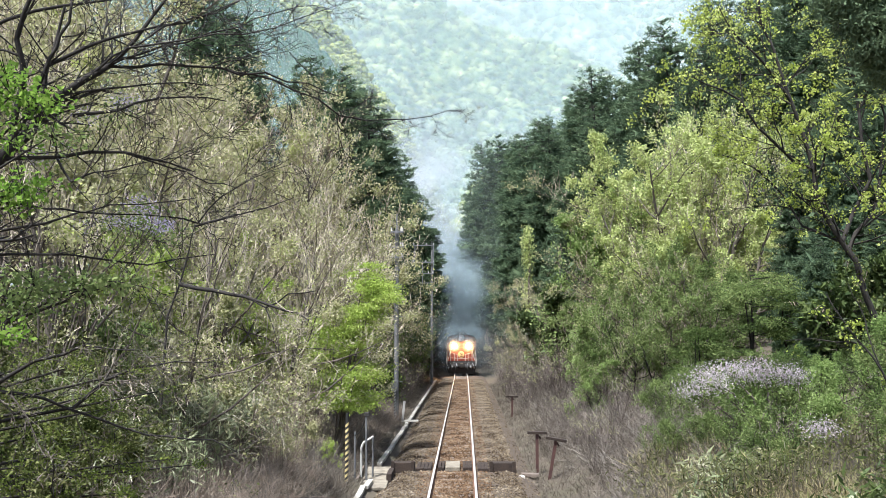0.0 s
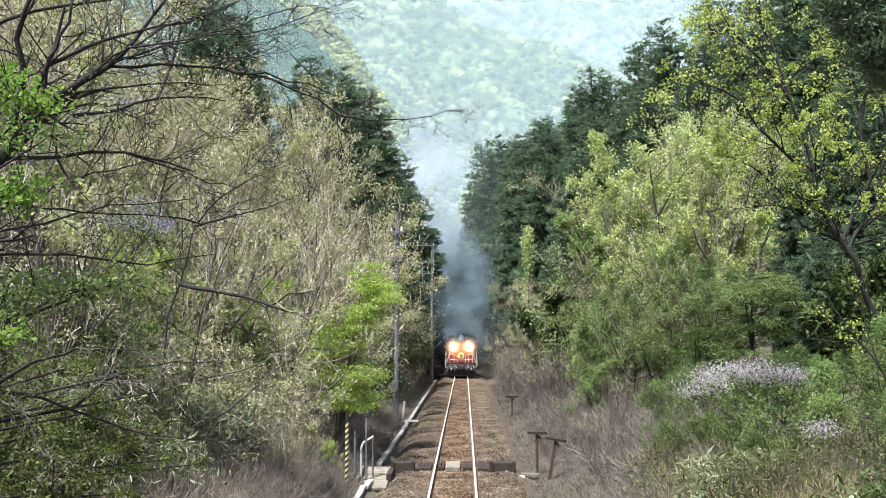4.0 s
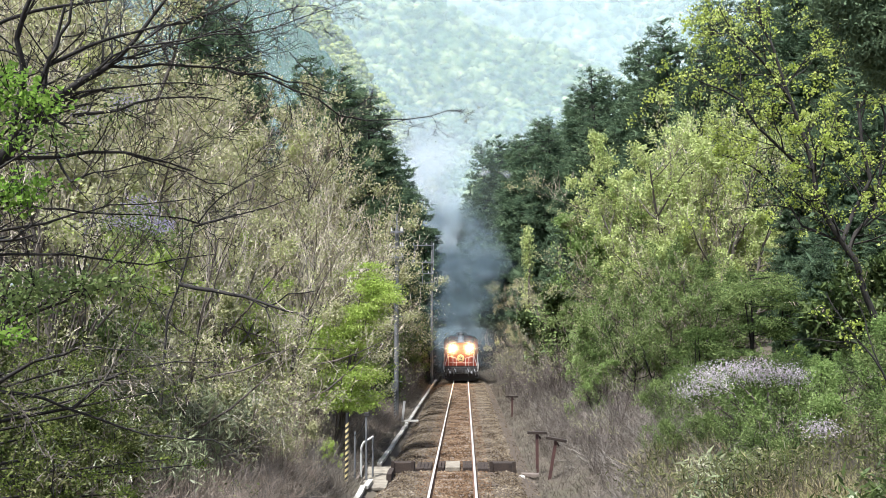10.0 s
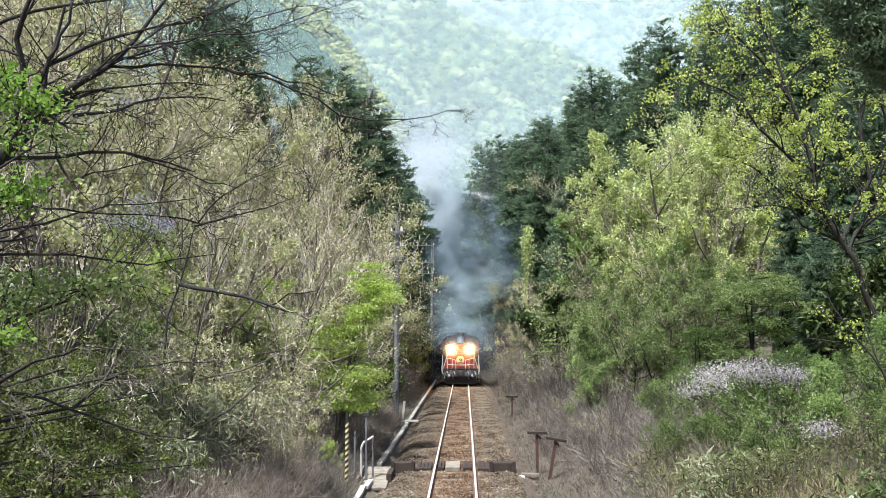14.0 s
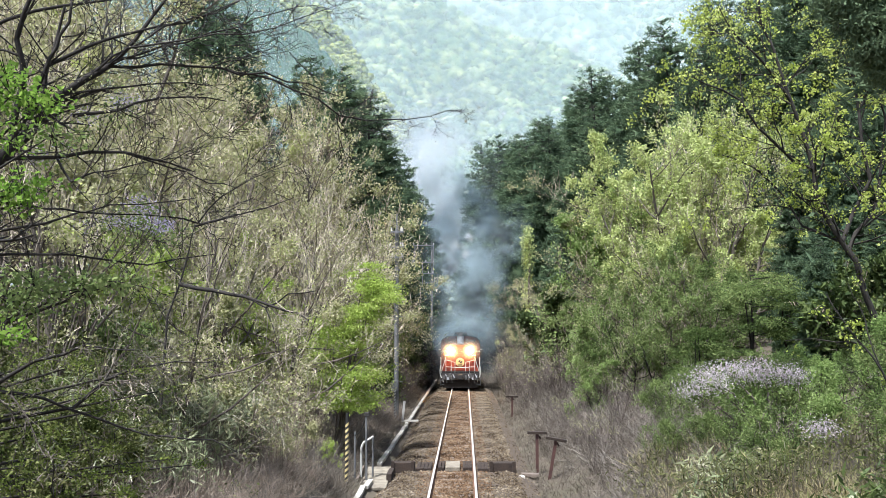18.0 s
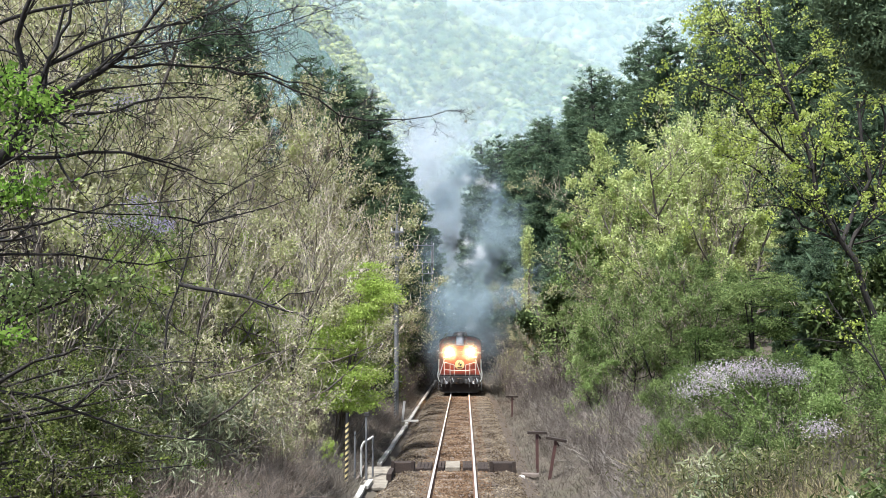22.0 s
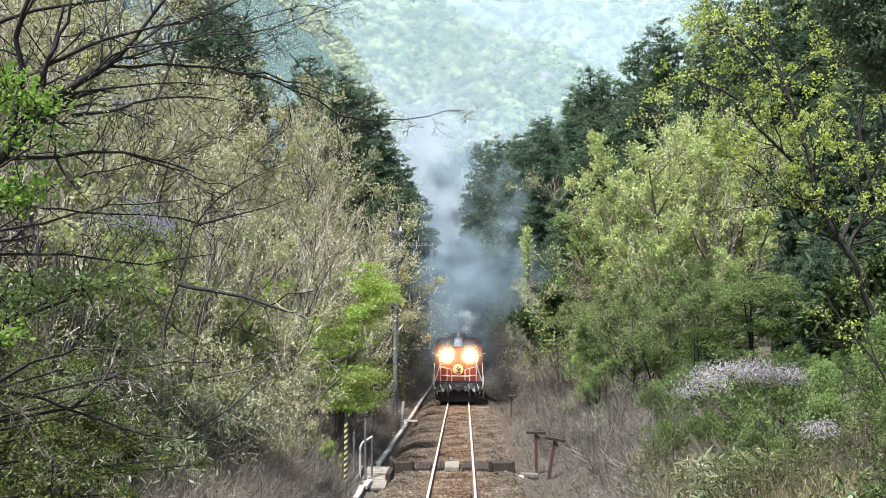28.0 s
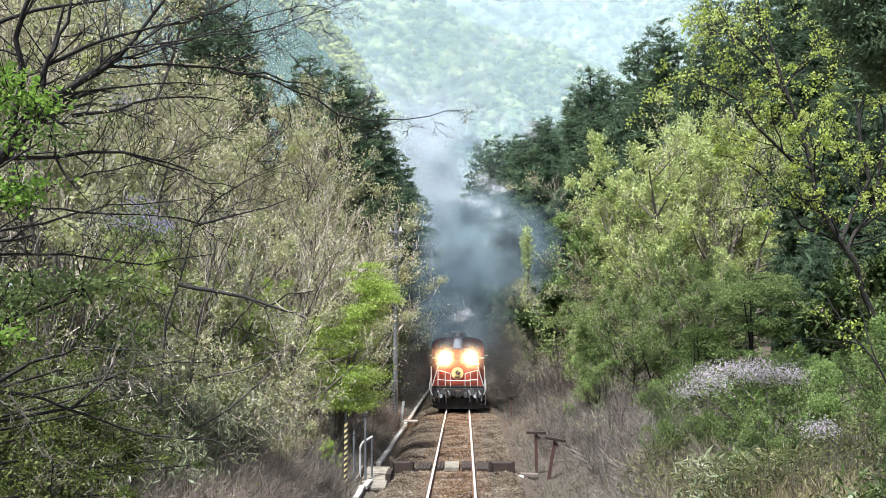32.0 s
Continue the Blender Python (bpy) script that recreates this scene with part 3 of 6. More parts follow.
plant(CED, [tall(*p) for p in (
    (-7.91, 58.00, 21.20), (-9.88, 61.00, 21.08), (-7.10, 64.00, 20.97), (-6.40, 72.00, 19.95), (-5.60, 80.00, 18.73), (-4.91, 90.00, 17.06), (-4.34, 100.00, 14.97),
    (-15.20, 60.00, 25.57), (-10.74, 66.00, 24.16), (-9.82, 75.00, 24.88), (-8.59, 84.00, 24.04), (-7.62, 95.00, 22.31), (-6.77, 105.00, 20.83), (-17.36, 58.00, 26.81), (-17.62, 66.00, 28.55), (-4.05, 112.00, 13.40))],
    "tall dark green cedar in a dense row beside the line", "tree", "cedars beside the line")
plant(CED, [tall(*p) for p in (
    (14.31, 56.00, 23.38), (12.15, 62.00, 24.10), (10.99, 70.00, 24.38), (10.21, 78.00, 24.96), (8.81, 86.00, 24.41), (7.11, 95.00, 24.50), (5.04, 105.00, 26.28), (3.53, 110.00, 26.48), (2.55, 118.00, 22.81), (5.66, 98.00, 25.07),
    (14.90, 66.00, 24.84), (13.24, 76.00, 25.49), (12.48, 88.00, 27.12), (11.37, 98.00, 27.81), (9.76, 108.00, 28.47), (7.64, 118.00, 28.44), (15.32, 52.00, 23.54), (18.65, 55.00, 26.06), (19.05, 50.00, 24.41), (20.14, 48.00, 24.54), (21.21, 46.00, 23.98), (18.55, 60.00, 25.29), (22.34, 62.00, 27.98), (23.51, 58.00, 27.58), (13.05, 48.00, 19.90), (19.19, 44.00, 19.13), (3.63, 122.00, 22.65), (12.38, 58.00, 21.25), (8.85, 72.00, 18.86), (7.27, 80.00, 17.91), (9.63, 66.00, 20.19), (8.39, 76.00, 21.36), (7.31, 90.00, 22.75), (6.97, 102.00, 25.52), (4.51, 114.00, 26.40), (13.79, 36.00, 11.41), (13.97, 33.00, 13.14), (15.08, 32.00, 13.69), (11.05, 28.00, 7.05), (12.73, 29.50, 7.55), (13.14, 28.00, 7.75), (11.31, 31.00, 6.36))],
    "tall dark green cedar in a dense row beside the line", "tree", "cedars beside the line")

# ---- broadleaved trees, left bank ----
BARE = [lambda: tree("bare_tree", 21, 9, 0.11, (13, 8, 8), (55, 45, 40), (0.5, 0.5, 0.5), M_BARK, M_TWIG, M_BUD, 1.9, 0.075, 0.6, 0.2, first=0.12),
        lambda: tree("bare_tree", 22, 9, 0.09, (12, 8, 8), (45, 45, 40), (0.5, 0.5, 0.5), M_BARK, M_TWIG, M_BUD, 1.9, 0.075, 0.6, 0.2, stems=2, first=0.12),
        lambda: tree("bare_tree", 23, 9, 0.10, (11, 8, 9), (55, 45, 45), (0.55, 0.5, 0.5), M_BARK, M_TWIGBROWN, M_BUD, 1.1, 0.07, 0.6, 0.2, first=0.12)]
plant(BARE, [
    (-6.2, 20, 0.8), (-8.0, 19, 1.0), (-10, 20, 1.1), (-5.6, 28, 0.85), (-8, 27, 1.1), (-11, 28, 1.3), (-14.5, 29, 1.4), (-5.2, 36, 0.9), (-7.6, 38, 1.25), (-10.6, 37, 1.4),
    (-14, 38, 1.5), (-18, 39, 1.6), (-6.0, 47, 1.2), (-9, 49, 1.5), (-13, 50, 1.7), (-17, 51, 1.7), (-22, 52, 1.8), (-5.2, 56, 1.0), (-12, 22, 1.2), (-16, 30, 1.5), (-6.8, 32, 1.0), (-9.4, 32, 1.2), (-12.5, 33, 1.3), (-7.4, 43, 1.2), (-5.0, 66, 1.0), (-20, 44, 1.8), (-16, 43, 1.75), (-24, 47, 1.9), (-11, 44, 1.6), (-19, 34, 1.7), (-22.5, 39, 1.9), (-13, 25.5, 1.35), (-9.5, 41, 1.6), (-8.3, 45, 1.5), (-7.3, 49.5, 1.4), (-6.4, 53, 1.2), (-11, 52, 1.75), (-9.6, 54.5, 1.7), (-24, 50, 2.2), (-28, 53, 2.3), (-19.5, 56, 2.1), (-15.5, 57, 2.0), (-18, 40, 2.4), (-21, 42, 2.5), (-15.5, 37, 2.1), (-13.5, 34.5, 1.9), (-24, 44, 2.5)],
    "twiggy spring tree just coming into olive bud", "tree", "bare trees on the bank")
TAN = [lambda: tree("tan_twigged_tree", 24, 8, 0.08, (13, 9, 9), (45, 40, 35), (0.5, 0.5, 0.5), M_BARK, M_TWIG, M_BUD, 0.12, 0.07, 0.6, 0.2, stems=2, first=0.08)]
plant(TAN, [(-5.5, 32.5, 0.95), (-6.4, 34.5, 1.1), (-7.6, 30.5, 1.0), (-6.7, 36.5, 1.3), (-5.8, 37.5, 1.05)], "leafless tree with a haze of fine tan twigs", "tree", "tan trees on the bank")
LIME = [lambda: tree("young_tree", 31, 6, 0.06, (11, 8, 6), (55, 50, 45), (0.5, 0.5, 0.5), M_BARK, M_TWIG, M_LIME, 6.5, 0.11, 0.6, 0.0, stems=2, first=0.1),
        lambda: tree("young_tree", 32, 6, 0.07, (11, 7, 6), (60, 50, 45), (0.55, 0.5, 0.5), M_BARK, M_TWIG, M_LIME, 6, 0.11, 0.6, 0.0, first=0.1)]
plant(LIME, [(-4.9, 36.5, 1.0), (-6.6, 34, 0.7), (-9, 26, 0.8), (-3.6, 26.5, 0.2), (-6.4, 30, 0.75), (-11, 31, 1.0), (-8.6, 36, 1.0), (-10, 34, 1.0)], "small tree in bright lime-green leaf", "tree", "lime-green young trees")

# ---- shrubs ----
SHRUB_BARE = [lambda: tree("bare_shrub", 61, 3.4, 0.022, (7, 5, 4), (40, 45, 45), (0.5, 0.5, 0.5), M_TWIGBROWN, M_TWIG, M_BUD, 1.4, 0.075, 0.6, 0.1, stems=5, first=0.08, up=0.02),
              lambda: tree("bare_shrub", 62, 3.4, 0.022, (7, 5, 4), (45, 45, 45), (0.5, 0.5, 0.5), M_TWIGBROWN, M_TWIGBROWN, M_BUD, 0.9, 0.07, 0.6, 0.1, stems=5, first=0.08, up=0.02)]
SHRUB_GREEN = [lambda: tree("green_shrub", 63, 2.6, 0.02, (7, 5, 3), (45, 45, 45), (0.5, 0.5, 0.5), M_BARKDARK, M_TWIGBROWN, M_GREEN, 2.6, 0.14, 0.45, 0.0, stems=5, first=0.08, up=0.02),
               lambda: tree("evergreen_shrub", 64, 2.6, 0.02, (7, 5, 3), (45, 45, 45), (0.5, 0.5, 0.5), M_BARKDARK, M_TWIGBROWN, M_DARKLEAF, 3.2, 0.14, 0.5, 0.0, stems=5, first=0.08, up=0.02)]


def scattered(n, u0, u1, y0, y1, s0, s1, seed):
    """Spots on a bank in a loose, even spread."""
    rnd = random.Random(seed)
    rows = max(1, round(math.sqrt(n * (y1 - y0) / max(0.5, (u1 - u0)) / 2)))
    out = []
    for i in range(n):
        y = y0 + (y1 - y0) * ((i % rows) + rnd.random()) / rows
        out.append((rnd.uniform(u0, u1) + float(trackx(y)), y, rnd.uniform(s0, s1)))
    return out


plant(SHRUB_BARE, scattered(22, -12, -4.6, 21, 48, 0.7, 1.25, 1) + scattered(4, -5.2, -4.2, 22, 30, 0.45, 0.7, 2), "leafless brown shrub in a tangle on the bank", "shrub", "bare shrubs on the bank")
plant(SHRUB_GREEN[:1], scattered(6, -4.8, -3.5, 46, 74, 0.7, 1.1, 23), "leafy green shrub beside the track", "shrub", "green shrubs beside the track")
SHRUB_NEAR = [lambda: tree("olive_shrub", 66, 2.6, 0.018, (7, 5, 4), (50, 50, 45), (0.55, 0.5, 0.5), M_BARKDARK, M_TWIGDARK, M_OLIVE, 3.2, 0.062, 0.55, 0.0, stems=6, first=0.08, up=0.0, scatter=0.07),
              lambda: tree("olive_shrub", 67, 2.6, 0.018, (7, 5, 4), (55, 50, 45), (0.6, 0.5, 0.5), M_BARKDARK, M_TWIGDARK, M_OLIVE, 2.2, 0.062, 0.55, 0.0, stems=5, first=0.08, up=-0.02, scatter=0.07)]
plant(SHRUB_NEAR, scattered(12, -12, -5.2, 11, 20, 0.75, 1.15, 3), "tangled shrub with small olive leaves", "shrub", "olive shrubs on the near bank")
# Shrubs added for their dark leaves, in place of shade in the gaps.
plant(SHRUB_GREEN[::-1], scattered(8, -10.5, -5.6, 12, 19, 0.5, 0.8, 47), "evergreen shrub added to darken the shaded gaps among bare branches", "shrub", "evergreen shrubs on the near bank")
plant(SHRUB_GREEN, scattered(12, -13, -5.2, 20, 44, 0.6, 1.1, 33), "leafy green shrub on the wooded bank", "shrub", "green shrubs on the bank")
SHRUB_DRY = [lambda: tree("dry_shrub", 65, 3.4, 0.02, (7, 5, 3), (35, 40, 45), (0.5, 0.5, 0.5), M_TWIGDARK, M_TWIGDARK, M_BUD, 0.12, 0.06, 0.6, 0.1, stems=6, first=0.08, up=0.05)]
plant(SHRUB_DRY, scattered(9, -4.6, -3.5, 46, 76, 0.6, 1.0, 22) + [(-3.5, 50, 0.6), (-3.4, 55, 0.65), (-3.4, 59, 0.7), (-3.3, 63, 0.65), (-3.95, 28.2, 0.4), (-4.25, 27.4, 0.42), (-4.5, 28.6, 0.5)] + scattered(10, 3.8, 6.2, 26, 44, 0.4, 0.7, 4) + scattered(22, 3.1, 5.6, 42, 76, 0.8, 1.3, 14), "leafless brown shrub in a tangle on the bank", "shrub", "bare shrubs on the bank")

# ---- broadleaved trees, right bank ----
YOUNG = [lambda: tree("leafy_tree", 41, 11, 0.14, (13, 9, 7), (55, 50, 45), (0.5, 0.5, 0.5), M_BARK, M_TWIG, M_YOUNG, 5, 0.095, 0.65, 0.0, first=0.15),
         lambda: tree("leafy_tree", 42, 11, 0.12, (12, 8, 8), (50, 50, 45), (0.5, 0.5, 0.5), M_BARK, M_TWIG, M_YOUNG, 5, 0.095, 0.65, 0.0, stems=2, first=0.15)]
plant(YOUNG, [(-7.6, 53, 0.85), (-9.3, 55, 0.95), (10.0, 42, 1.15), (12.5, 43, 1.2), (10.4, 48, 1.0), (11, 38, 0.95), (10.8, 45, 1.25), (9.9, 43.5, 1.0), (10.9, 41, 1.12), (9.9, 40, 1.0), (11.7, 40, 1.2)], "broadleaved tree in pale yellow-green spring leaf", "tree", "leafy trees on the bank")
GREEN = [lambda: tree("green_tree", 51, 6, 0.06, (12, 8, 6), (55, 55, 45), (0.55, 0.5, 0.5), M_BARKDARK, M_TWIGBROWN, M_GREEN, 4.4, 0.085, 0.5, -0.05, stems=3, first=0.1),
         lambda: tree("green_tree", 52, 6, 0.06, (12, 8, 6), (60, 55, 45), (0.55, 0.5, 0.5), M_BARKDARK, M_TWIGBROWN, M_GREEN, 4.4, 0.085, 0.5, -0.05, stems=2, first=0.1)]
plant(GREEN, [(6.9, 36, 0.95), (8.0, 34, 0.95), (9.6, 33.5, 0.95), (6.8, 41, 0.9), (7.3, 32, 0.8), (8.6, 31.5, 0.75), (-4.8, 61, 1.1), (-4.6, 69, 1.2), (-4.9, 55, 0.8), (-3.7, 65.5, 0.85), (7.6, 14.5, 0.45), (8.8, 16, 0.5)], "small tree in mid-green leaf with dark stems", "tree", "green trees on the bank")
plant(BARE[2:], [(5.2, 50, 0.8), (6.6, 52, 0.95), (4.6, 58, 0.8), (5.4, 62, 0.9), (6.0, 46, 0.8), (4.8, 68, 0.9), (7.6, 44.5, 1.0), (8.2, 41, 0.9), (9.4, 44, 1.25), (10.5, 39, 1.1)], "grey twiggy tree with few leaves", "tree", "bare trees on the right bank")
SHRUB_FINE = [lambda: tree("fine_leaved_shrub", 68, 2.6, 0.018, (7, 5, 4), (50, 50, 45), (0.55, 0.5, 0.5), M_BARKDARK, M_TWIGDARK, M_GREEN, 4.2, 0.06, 0.5, 0.0, stems=6, first=0.08, up=0.0, scatter=0.08)]
plant(SHRUB_FINE, scattered(15, 5.0, 11, 15, 24, 0.55, 0.95, 5) + scattered(6, 6.5, 10, 24, 30, 0.6, 0.9, 6), "leafy green shrub on the grassy bank", "shrub", "green shrubs on the right bank")
SHRUB_FRESH = [lambda: tree("bright_shrub", 69, 2.6, 0.018, (7, 5, 3), (50, 50, 45), (0.55, 0.5, 0.5), M_BARKDARK, M_TWIGDARK, M_FRESH, 6.0, 0.062, 0.45, 0.0, stems=6, first=0.08, up=0.0, scatter=0.09)]
plant(SHRUB_FRESH, scattered(15, 7.8, 12.2, 13.5, 23.5, 0.55, 0.9, 41) + [(6.6, 19.5, 0.75), (7.8, 20.5, 0.9), (10.6, 19, 1.15), (11.2, 17.5, 1.2), (10.2, 24, 0.5), (9.8, 26.5, 0.55), (9.3, 25, 0.6)], "bright green leafy shrub on the bank", "shrub", "bright green shrubs on the right bank")
FRESH = [lambda: tree("green_tree", 53, 6, 0.05, (12, 8, 6), (50, 50, 45), (0.5, 0.5, 0.5), M_BARKDARK, M_TWIGBROWN, M_FRESH, 3.2, 0.11, 0.5, -0.05, stems=3, first=0.1)]
plant(FRESH, [(5.6, 37.5, 0.72), (5.2, 35, 0.45), (8.6, 45.5, 1.55), (9.2, 47, 1.6), (7.9, 43, 0.9)], "small tree in bright fresh green leaf", "tree", "bright green trees on the bank")
plant(SHRUB_GREEN[1:], [(12.2, 25, 1.2), (13.4, 24, 1.3), (11.2, 27, 1.3), (12.4, 28, 1.5), (6.6, 13.4, 0.33), (7.4, 13.8, 0.36), (8.1, 14.2, 0.36), (5.9, 13.0, 0.28), (6.0, 50, 1.9), (6.6, 53, 2.1), (7.0, 49, 2.2)], "dark evergreen shrub in the shade of the trees", "shrub", "evergreen shrubs on the bank")


def layered_tree(name, seed, root, height, spread_r, boughs, leaf, size, label, lean=0.0, low=0.3):
    """A maple-like tree: dark forked stems and flat, drooping tiers of leaves."""
    rng = np.random.default_rng(seed)
    ob = thing(name, Matrix.Translation(root))
    segs, ps = [], []
    heads = [np.array([lean + rng.normal(0, 0.35), rng.normal(0, 0.35), height * rng.uniform(0.75, 0.95)]) for _ in range(3)]
    for h in heads:
        mid = h * np.array([0.35, 0.35, 0.45]) + rng.normal(0, 0.06, 3)
        segs += [(0, 0, -0.15, *mid, 0.05, 0.035), (*mid, *h, 0.035, 0.012)]
    for k in range(boughs):
        h = heads[k % 3]
        f = rng.uniform(low, 1.0)
        a = h * np.array([f, f, f])
        az = rng.uniform(0, 2 * np.pi)
        L = spread_r * rng.uniform(0.45, 1.0) * (1.15 - 0.45 * f)
        b = a + np.array([math.cos(az) * L, math.sin(az) * L, L * rng.uniform(0.0, 0.22)])
        segs.append((*a, *b, 0.022, 0.005))
        m = 6
        t = rng.uniform(0.35, 1.08, m)
        c = a + (b - a) * t[:, None] + rng.normal(0, 0.22, (m, 3)) * np.array([1, 1, 0.12])
        for q in c:
            segs.append((*(a + (b - a) * 0.4), *q, 0.006, 0.002))
        n = 70
        off = rng.normal(0, 0.17, (m, n, 3)) * np.array([1.2, 1.2, 0.3])
        off[..., 2] -= 0.35 * (off[..., 0] ** 2 + off[..., 1] ** 2)
        ps.append((c[:, None] + off).reshape(-1, 3))
    v, f = tubes(segs, 5)
    part("trunk", poly_mesh("trunk", v, f, M_BARK if leaf is M_LIME else M_BARKDARK), None, ob)
    v, f = leaf_cards(rng, np.concatenate(ps), size, size * 0.5, -0.25)
    part("crown", poly_mesh("crown", v, f, leaf), None, ob)
    return tagged(ob, label, "tree", "layered trees on the bank")


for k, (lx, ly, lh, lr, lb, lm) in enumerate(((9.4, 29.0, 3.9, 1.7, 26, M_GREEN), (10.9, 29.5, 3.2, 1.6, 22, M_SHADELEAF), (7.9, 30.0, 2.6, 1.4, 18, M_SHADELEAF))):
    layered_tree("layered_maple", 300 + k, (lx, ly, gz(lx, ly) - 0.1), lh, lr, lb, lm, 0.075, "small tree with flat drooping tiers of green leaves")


for k, (lx, ly, lh, lr, lb, ln, lo) in enumerate(((-3.9, 30.0, 7.0, 1.0, 38, 1.0, 0.6), (-3.85, 29.0, 3.3, 1.2, 30, 0.4, 0.5), (-4.0, 31.5, 5.2, 1.0, 20, 0.5, 0.5), (-5.3, 29.5, 4.2, 1.0, 12, 0.0, 0.6))):
    layered_tree("lime_tree", 330 + k, (lx, ly, gz(lx, ly) - 0.1), lh, lr, lb, M_LIME, 0.08, "small tree with drooping sprays of bright lime-green leaves", ln, lo)


def vine_pole():
    """An old stem wrapped in pale creeper."""
    ob = thing("creeper_column", Matrix.Translation((4.23, 56.00, 4.74)))
    rng = np.random.default_rng(9)
    base = gz(4.23, 56.00)
    top = 10.0 - ob.matrix_basis.translation.z
    low = base - ob.matrix_basis.translation.z - 0.1
    part("stem", rod(B(), (0, 0, low), (0.1, 0, top - 0.4), 0.12, 0.05), M_BARK, ob)
    n = 34
    t = rng.uniform(0, 1, n) ** 0.8
    c = np.stack([rng.normal(0, 0.34, n) * (1.2 - t), rng.normal(0, 0.3, n) * (1.2 - t), low + (top - low) * (0.15 + 0.85 * t)], 1)
    p = np.repeat(c, 55, 0) + rng.normal(0, 1, (n * 55, 3)) * np.array([0.14, 0.14, 0.24])
    v, f = leaf_cards(rng, p, 0.12, 0.08, -0.3)
    part("creeper", poly_mesh("creeper", v, f, M_YOUNG), None, ob)
    tagged(ob, "slender dead stem wrapped in pale green creeper", "creeper")


vine_pole()


# ---- foreground trees ----
def guided(name, paths, seed, kids, angles, ratios, bark, twig, leaf, per_end, size, reach, width=0.6, lift=0.0, up=0.03, scatter=0.05, root=None, density=4.0, clear=0, tuft=0, creeper=0):
    """A tree whose main limbs follow given bends: [((x, y, z), ...), start radius, end radius]; side shoots grow from them."""
    rnd = random.Random(seed)
    rng = np.random.default_rng(seed)
    ob = thing(name, Matrix.Translation(root))
    o = Vector(root)
    main, limbs = [], []
    for pts, r0, r1 in paths:
        ps = [Vector(p) - o for p in pts]
        n = len(ps) - 1
        for i in range(n):
            a, b = ps[i], ps[i + 1]
            mid = (a + b) / 2 + Vector([rnd.gauss(0, 0.04) * (b - a).length for _ in range(3)])
            ra, rb = r0 + (r1 - r0) * i / n, r0 + (r1 - r0) * (i + 1) / n
            main.append((*a, *mid, ra, (ra + rb) / 2))
            main.append((*mid, *b, (ra + rb) / 2, rb))
            if i < clear and pts is paths[0][0]:
                continue
            for _ in range(max(1, int((b - a).length * density * rnd.uniform(0.6, 1.4)))):
                f = rnd.random()
                d = (b - a).normalized()
                side = d.orthogonal().normalized()
                side.rotate(Matrix.Rotation(rnd.uniform(0, 6.28), 3, d))
                ang = radians(rnd.uniform(25, 65))
                limbs.append((a.lerp(b, f), d * math.cos(ang) + side * math.sin(ang), reach * rnd.uniform(0.4, 1.2), (ra + rb) * 0.29))
    v, f = tubes(main, 7)
    part("trunk", poly_mesh("trunk", v, f, bark, True), None, ob)
    if creeper:
        a = np.array([q[:6] for q in main[:8]])
        k = rng.integers(0, len(a), creeper)
        fr = rng.uniform(0, 1, (creeper, 1))
        v, f = leaf_cards(rng, a[k, :3] * (1 - fr) + a[k, 3:] * fr + rng.normal(0, 0.13, (creeper, 3)), 0.08, 0.045, -0.5)
        part("creeper", poly_mesh("creeper", v, f, M_OLIVE), None, ob, "olive-brown creeper leaves on the trunk")
    segs, ends = grow(seed, limbs, kids, angles, ratios, 0.16, up, steps=(5, 4, 3), first=0.15, thin=0.0034)
    v, f = tubes([q for lev in segs for q in lev], 3)
    tagged(part("branchwork", poly_mesh("branchwork", v, f, twig), None, ob), kind="stuff")
    n = int(len(ends) * per_end)
    if n:
        pick = ends[rng.integers(0, len(ends), n)]
        if tuft:
            pick = np.repeat(pick[::tuft], tuft, 0)
            n = len(pick)
        v, f = leaf_cards(rng, pick[:, :3] + rng.normal(0, scatter, (n, 3)), size, size * width, lift)
        part("crown", poly_mesh("crown", v, f, leaf), None, ob)
    return ob


